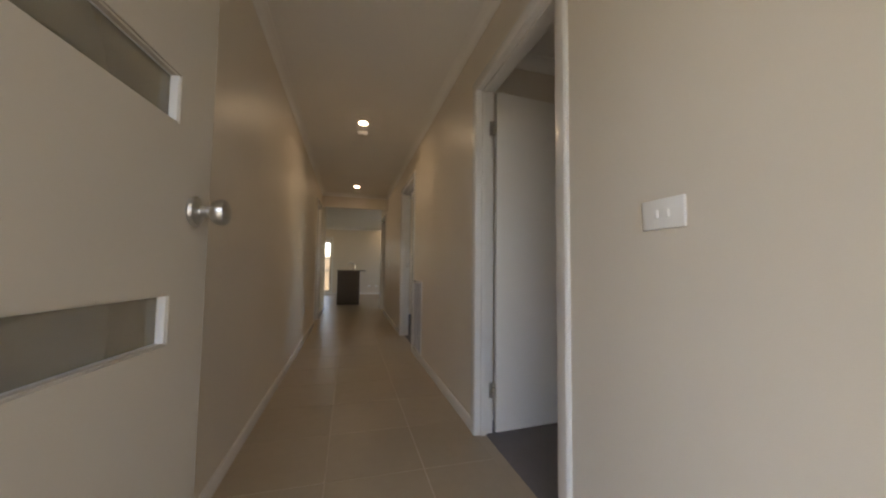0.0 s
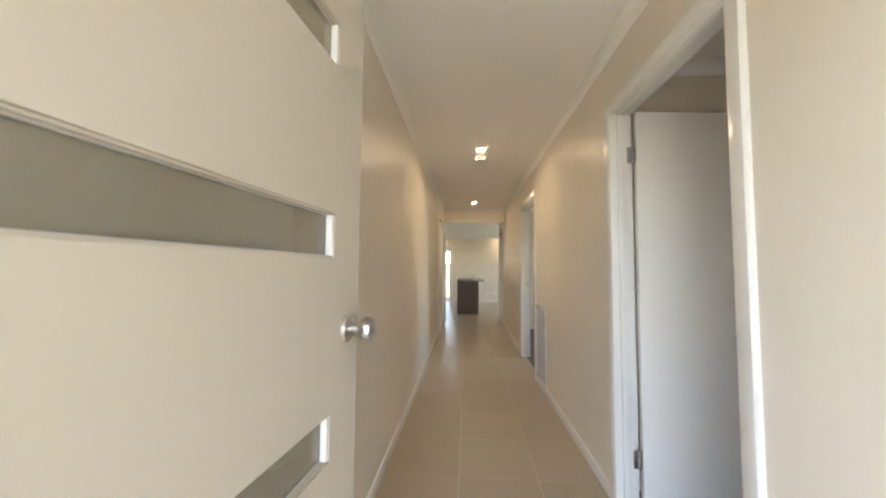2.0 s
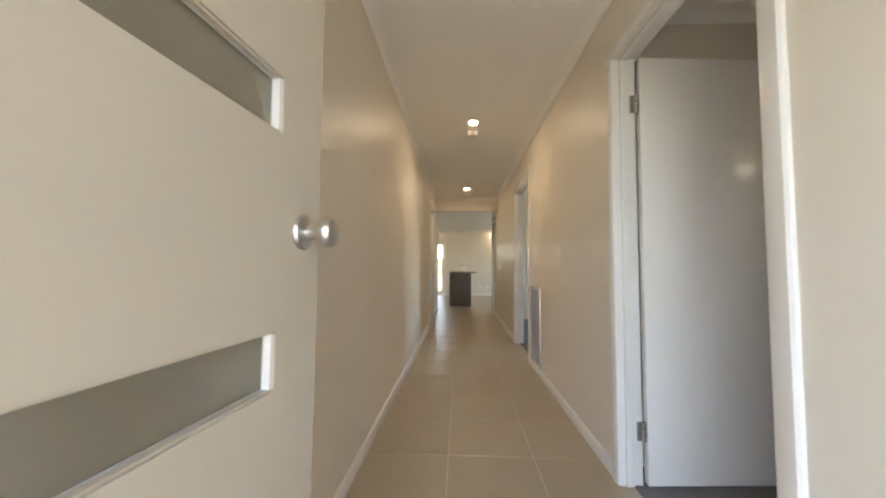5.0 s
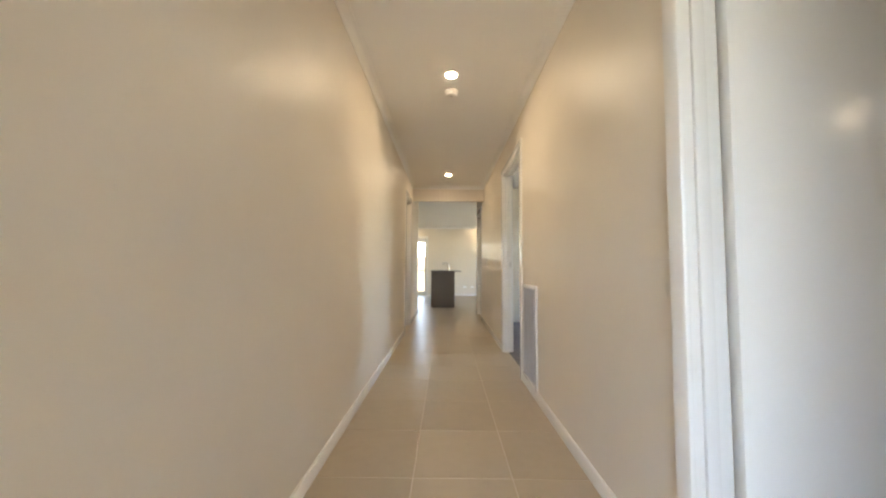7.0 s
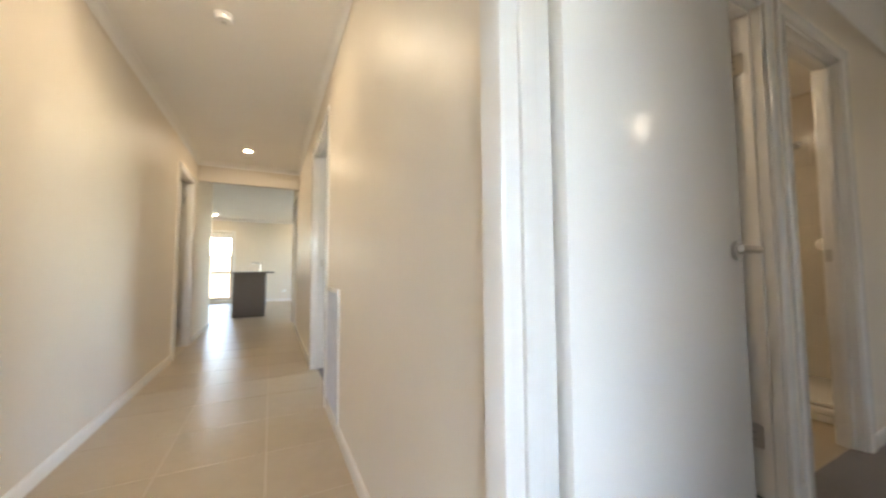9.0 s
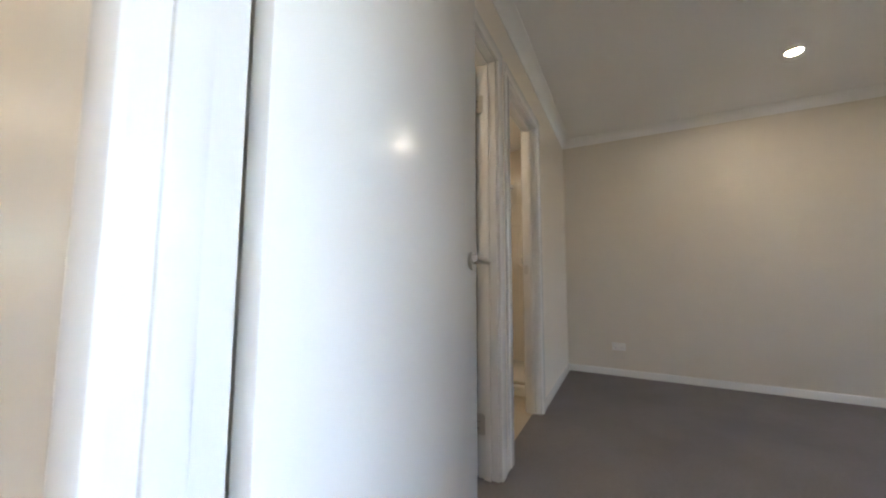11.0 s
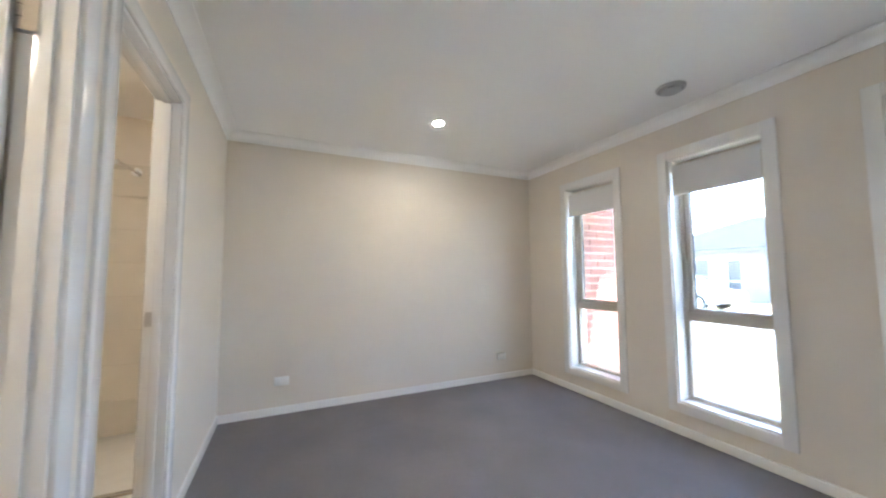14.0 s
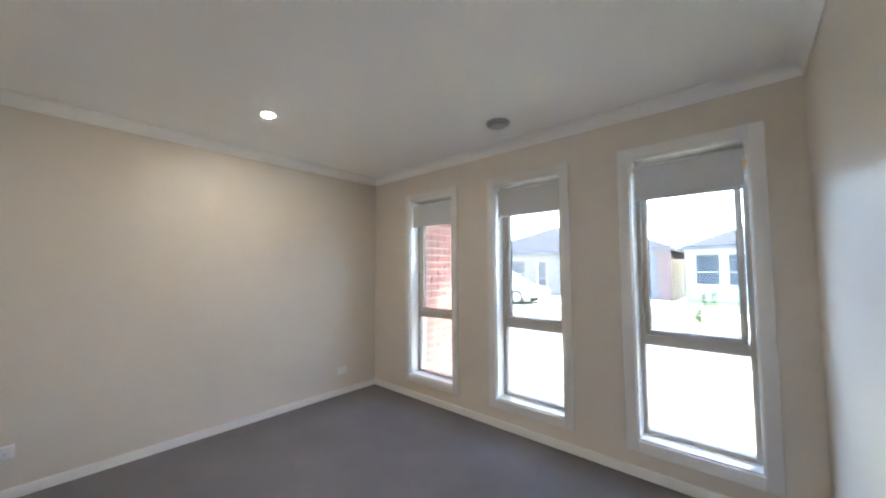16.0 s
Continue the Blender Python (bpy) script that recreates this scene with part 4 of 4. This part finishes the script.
for k in range(4):
    part("panel", one_box(4.9, 7.2, hy2 - 0.1, hy2 - 0.09, GZ + 0.03 + k * 0.56, GZ + 0.03 + k * 0.56 + 0.5, bevel=0.004), GARAGE, gd, smooth=False)
far_window(house_g, 10.7, 11.4, hy2 - 0.08, GZ + 0.2, 1.8)
far_window(house_g, 12.1, 13.3, hy2 - 0.08, GZ + 0.55, 1.9)
part("brick_pier", one_box(4.25, 4.8, hy2, hy2 + 0.1, GZ, ht), DARKBRICK, house_g, "brown brick pier", smooth=False)
part("brick_pier", one_box(13.7, 16.5, hy2, hy2 + 0.08, GZ, ht), DARKBRICK, house_g, "brown brick pier", smooth=False)
hip_roof(house_g, 4.32, 16.5, hy2 - 9, hy2, ht, 2.0)
house_e = copy_thing(house_w, pose(25.5, 0.3, 0))
house_e2 = copy_thing(house_w, pose(-13.5, 0.2, 0))

fence = thing("fence", None, "weathered timber paling fence between the opposite houses", "fence")
pal = mesh_of("paling", one_box(-0.024, 0.024, -0.008, 0.008, 0, 2.0), FENCE)
for k in range(12):
    ob = new("paling", pal)
    ob.parent = fence
    ob.location = (3.78 + k * 0.05, -21.0 + 0.012 * (k % 2), GZ)
part("rail", one_box(3.72, 4.3, -21.06, -21.02, GZ + 0.3, GZ + 0.38), FENCE, fence)
part("rail", one_box(3.72, 4.3, -21.06, -21.02, GZ + 1.4, GZ + 1.48), FENCE, fence)


def shrub(x, y, h, label):
    s = thing("shrub", pose(x, y, GZ + 0.02), label, "shrub")
    rnd = random.Random(int(x * 100))
    bm = bmesh.new()
    for k in range(5):
        a = k * 1.3
        cyl(bm, (0, 0, 0), (0.12 * math.cos(a), 0.12 * math.sin(a), h * 0.7), 0.012, 6, 0.004)
    part("stem", bm, FENCE, s)
    bm = bmesh.new()
    for k in range(170):
        a, r, z = rnd.uniform(0, 6.28), abs(rnd.gauss(0, 0.13)), rnd.uniform(0.12, 1) * h
        r *= 1.4 - z / h
        m = pose(r * math.cos(a), r * math.sin(a), z, rnd.uniform(-70, 70), rnd.uniform(-70, 70), rnd.uniform(0, 360))
        vs = [bm.verts.new(m @ Vector(v)) for v in ((-0.012, 0, 0), (0, -0.05, 0.004), (0.016, 0, 0), (0, 0.05, 0.004))]
        bm.faces.new(vs)
    part("foliage", bm, SHRUB, s, smooth=False)


shrub(2.45, -17.3, 0.62, "small upright green shrub on the opposite lawn")
shrub(2.75, -17.2, 0.6, "small upright green shrub on the opposite lawn")
shrub(2.6, -13.0, 0.4, "low weedy shrub on the verge")

# parked car, nose to -x
car = thing("car", pose(10.75, -15.2, GZ + 0.02, 0, 0, 0), "white sedan parked on the opposite driveway", "car")
low = [(-2.25, 0.35), (-2.28, 0.55), (-2.15, 0.72), (-1.2, 0.90), (1.55, 0.95), (2.2, 0.90), (2.3, 0.62), (2.25, 0.32), (1.75, 0.24), (-1.8, 0.22)]
bm = bmesh.new()
mm = Matrix(((1, 0, 0, 0), (0, 0, 1, -0.86), (0, 1, 0, 0), (0, 0, 0, 1)))
prism(bm, low, mm, 1.72)
bmesh.ops.bevel(bm, geom=[e for e in bm.edges if abs(e.verts[0].co.y - e.verts[1].co.y) < 0.01], offset=0.08, segments=3, affect="EDGES")
body = part("body", bm, CARPAINT, car)
bm = bmesh.new()
base = [(-1.2, 0.88), (1.75, 0.92)]
top = [(-0.35, 1.40), (0.95, 1.42)]
va = []
for (x, z), hw in ((base[0], 0.80), (top[0], 0.60), (top[1], 0.60), (base[1], 0.80)):
    va.append((bm.verts.new((x, -hw, z)), bm.verts.new((x, hw, z))))
for k in range(3):
    bm.faces.new((va[k][0], va[k + 1][0], va[k + 1][1], va[k][1]))
bm.faces.new([v[0] for v in va])
bm.faces.new([v[1] for v in va][::-1])
bm.faces.new((va[3][0], va[0][0], va[0][1], va[3][1]))
part("windows", bm, CARGLASS, car, "dark car windows", smooth=False)
bm = one_box(-0.42, 1.02, -0.62, 0.62, 1.395, 1.45, bevel=0.02)
for sgn in (-1, 1):
    for p, q in (((-1.22, 0.80), (-0.36, 0.61)), ((0.30, 0.80), (0.30, 0.61)), ((1.78, 0.80), (0.96, 0.61))):
        cyl(bm, (p[0], sgn * p[1], 0.89), (q[0], sgn * q[1], 1.42), 0.035, 8)
part("roof", bm, CARPAINT, car)
for x in (-1.42, 1.38):
    for sgn in (-1, 1):
        w = part("wheel", cyl(bmesh.new(), (x, sgn * 0.68, 0.31), (x, sgn * 0.87, 0.31), 0.31, 28), TYRE, car)
        part("rim", cyl(bmesh.new(), (x, sgn * 0.80, 0.31), (x, sgn * 0.878, 0.31), 0.2, 24), STEEL, w)
for sgn in (-1, 1):
    part("headlight", one_box(-2.24, -2.0, sgn * 0.66 - 0.14, sgn * 0.66 + 0.14, 0.60, 0.71, bevel=0.03), LAMPGLASS, car)
    part("door_mirror", one_box(-0.95, -0.80, sgn * 0.92 - 0.08, sgn * 0.92 + 0.08, 0.92, 1.04, bevel=0.03), CARPAINT, car)

# scattered grass tufts
rnd = random.Random(5)
bm = bmesh.new()
spots = [(rnd.uniform(-3, 6), rnd.uniform(-7.4, -4.2)) for _ in range(26)] + [(rnd.uniform(-6, 8), rnd.uniform(-14.4, -11.9)) for _ in range(60)]
for cx, cy in spots:
    for _ in range(26):
        x, y = cx + rnd.gauss(0, 0.16), cy + rnd.gauss(0, 0.10)
        a, h = rnd.uniform(0, 6.28), rnd.uniform(0.03, 0.09)
        dx, dy = math.cos(a) * 0.006, math.sin(a) * 0.006
        t = Vector((x + rnd.gauss(0, 0.02), y + rnd.gauss(0, 0.02), GZ + 0.01 + h))
        bm.faces.new([bm.verts.new(v) for v in ((x - dx, y - dy, GZ), (x + dx, y + dy, GZ), t)])
tagged(new("grass_tufts", mesh_of("grass_tufts", bm, GRASSBLADE)), "sparse green grass tufts in dry soil", "grass", kind="stuff")

# garden behind the living room window
structure("backdrop_fence", one_box(-9, 6, 17.0, 17.1, GZ, 1.5), FENCE, "plain timber boundary fence behind the house", "fence")

# ---- pieces: floor tiles, bricks, ensuite tiles ----
PITCH, JX, JY = 0.453, 0.388, 0.207
cache = {}


def tile_mesh(w, d):
    key = (round(w, 3), round(d, 3))
    if key not in cache:
        cache[key] = mesh_of("floor_tile", one_box(-w / 2, w / 2, -d / 2, d / 2, -0.009, 0.0, bevel=0.0012), TILE)
    return cache[key]


g = 0.0024
far_bm = bmesh.new()
for i in range(-12, 8):
    for j in range(-6, 26):
        x0, x1 = JX + i * PITCH + g, JX + (i + 1) * PITCH - g
        y0, y1 = JY + j * PITCH + g, JY + (j + 1) * PITCH - g
        y0, y1 = max(y0, YF - 0.12), min(y1, LY1)
        if y0 < 6.33:
            lim0, lim1 = XL, XR if y1 < 20 else XR
        else:
            lim0, lim1 = LX0, LX1 if y0 > 6.4 else XR
        a, b = max(x0, lim0), min(x1, lim1)
        if b - a < 0.01 or y1 - y0 < 0.01:
            continue
        if y0 < 6.33 or -1.5 < (a + b) / 2 < 2.0:
            ob = new("floor_tile", tile_mesh(b - a, y1 - y0))
            ob.location = ((a + b) / 2, (y0 + y1) / 2, 0)
            ob.parent = floor_hall
        else:
            vs = [far_bm.verts.new(v) for v in ((a, y0, 0), (b, y0, 0), (b, y1, 0), (a, y1, 0))]
            far_bm.faces.new(vs)
ob = part("floor_tiles_beyond", far_bm, TILE_FAR, floor_hall, smooth=False)
tagged(ob, kind="stuff")
structure("threshold_bedroom", one_box(XR - 0.001, XR + 0.055, BED[0] + 0.018, BED[1] - 0.018, -0.006, 0.0005), TILE_FAR, "beige tile edge at the bedroom threshold", "threshold")
structure("threshold_second", one_box(XR - 0.001, XR + 0.055, SEC[0] + 0.018, SEC[1] - 0.018, -0.006, 0.0005), TILE_FAR, "beige tile edge at the second doorway", "threshold")

# projecting brick wall of the garage
BX, BY0, BY1 = 4.40, -4.55, -3.24
brick_wall = structure("wall_garage_brick", one_box(BX + 0.006, BX + 0.25, BY0 + 0.006, BY1, GZ, 2.45), MORTAR, "red brick garage wall with pale mortar joints", "wall")
full = mesh_of("brick", one_box(-0.055, 0.055, -0.115, 0.115, -0.038, 0.038, bevel=0.003), BRICK)
half = mesh_of("brick", one_box(-0.055, 0.055, -0.0525, 0.0525, -0.038, 0.038, bevel=0.003), BRICK)
rnd = random.Random(11)
for r in range(32):
    z = GZ + 0.043 + r * 0.086
    y = BY0
    first = r % 2
    while y < BY1 - 0.06:
        ln = 0.105 if first else 0.23
        first = 0
        if y + ln > BY1 + 0.01:
            ln = 0.105
            if y + ln > BY1 + 0.01:
                break
        ob = new("brick", half if ln < 0.2 else full)
        ob.location = (BX + 0.055 + rnd.uniform(-0.0015, 0.0015), y + ln / 2, z)
        ob.parent = brick_wall
        y += ln + 0.010
# unseen slab; its overhang is sized to keep sun off the upper bricks
structure("roof_garage", one_box(BX - 0.6, BX + 3.2, BY0 - 0.4, -3.92, 2.455, 2.485), SOFFIT, "unseen eave slab added to shade the upper brick wall", "roof")

# ensuite wall tiles on the east wall
ens = tagged(new("wall_tiling", mesh_of("wall_tiling", one_box(XE - 0.005, XE - 0.0005, YN + TH, 1.85, 0.0, 2.04), GROUT)), "cream rectangular ceramic tiles on the ensuite wall", "wall tiles", kind="structure")
tm = mesh_of("wall_tile", one_box(-0.003, 0.003, -0.1985, 0.1985, -0.1235, 0.1235, bevel=0.0012), WTILE)
for r in range(8):
    for k in range(4):
        y = YN + TH + 0.2 + k * 0.4
        if y + 0.19 > 1.85:
            continue
        ob = new("wall_tile", tm)
        ob.location = (XE - 0.0065, y, 0.165 + r * 0.25)
        ob.parent = ens
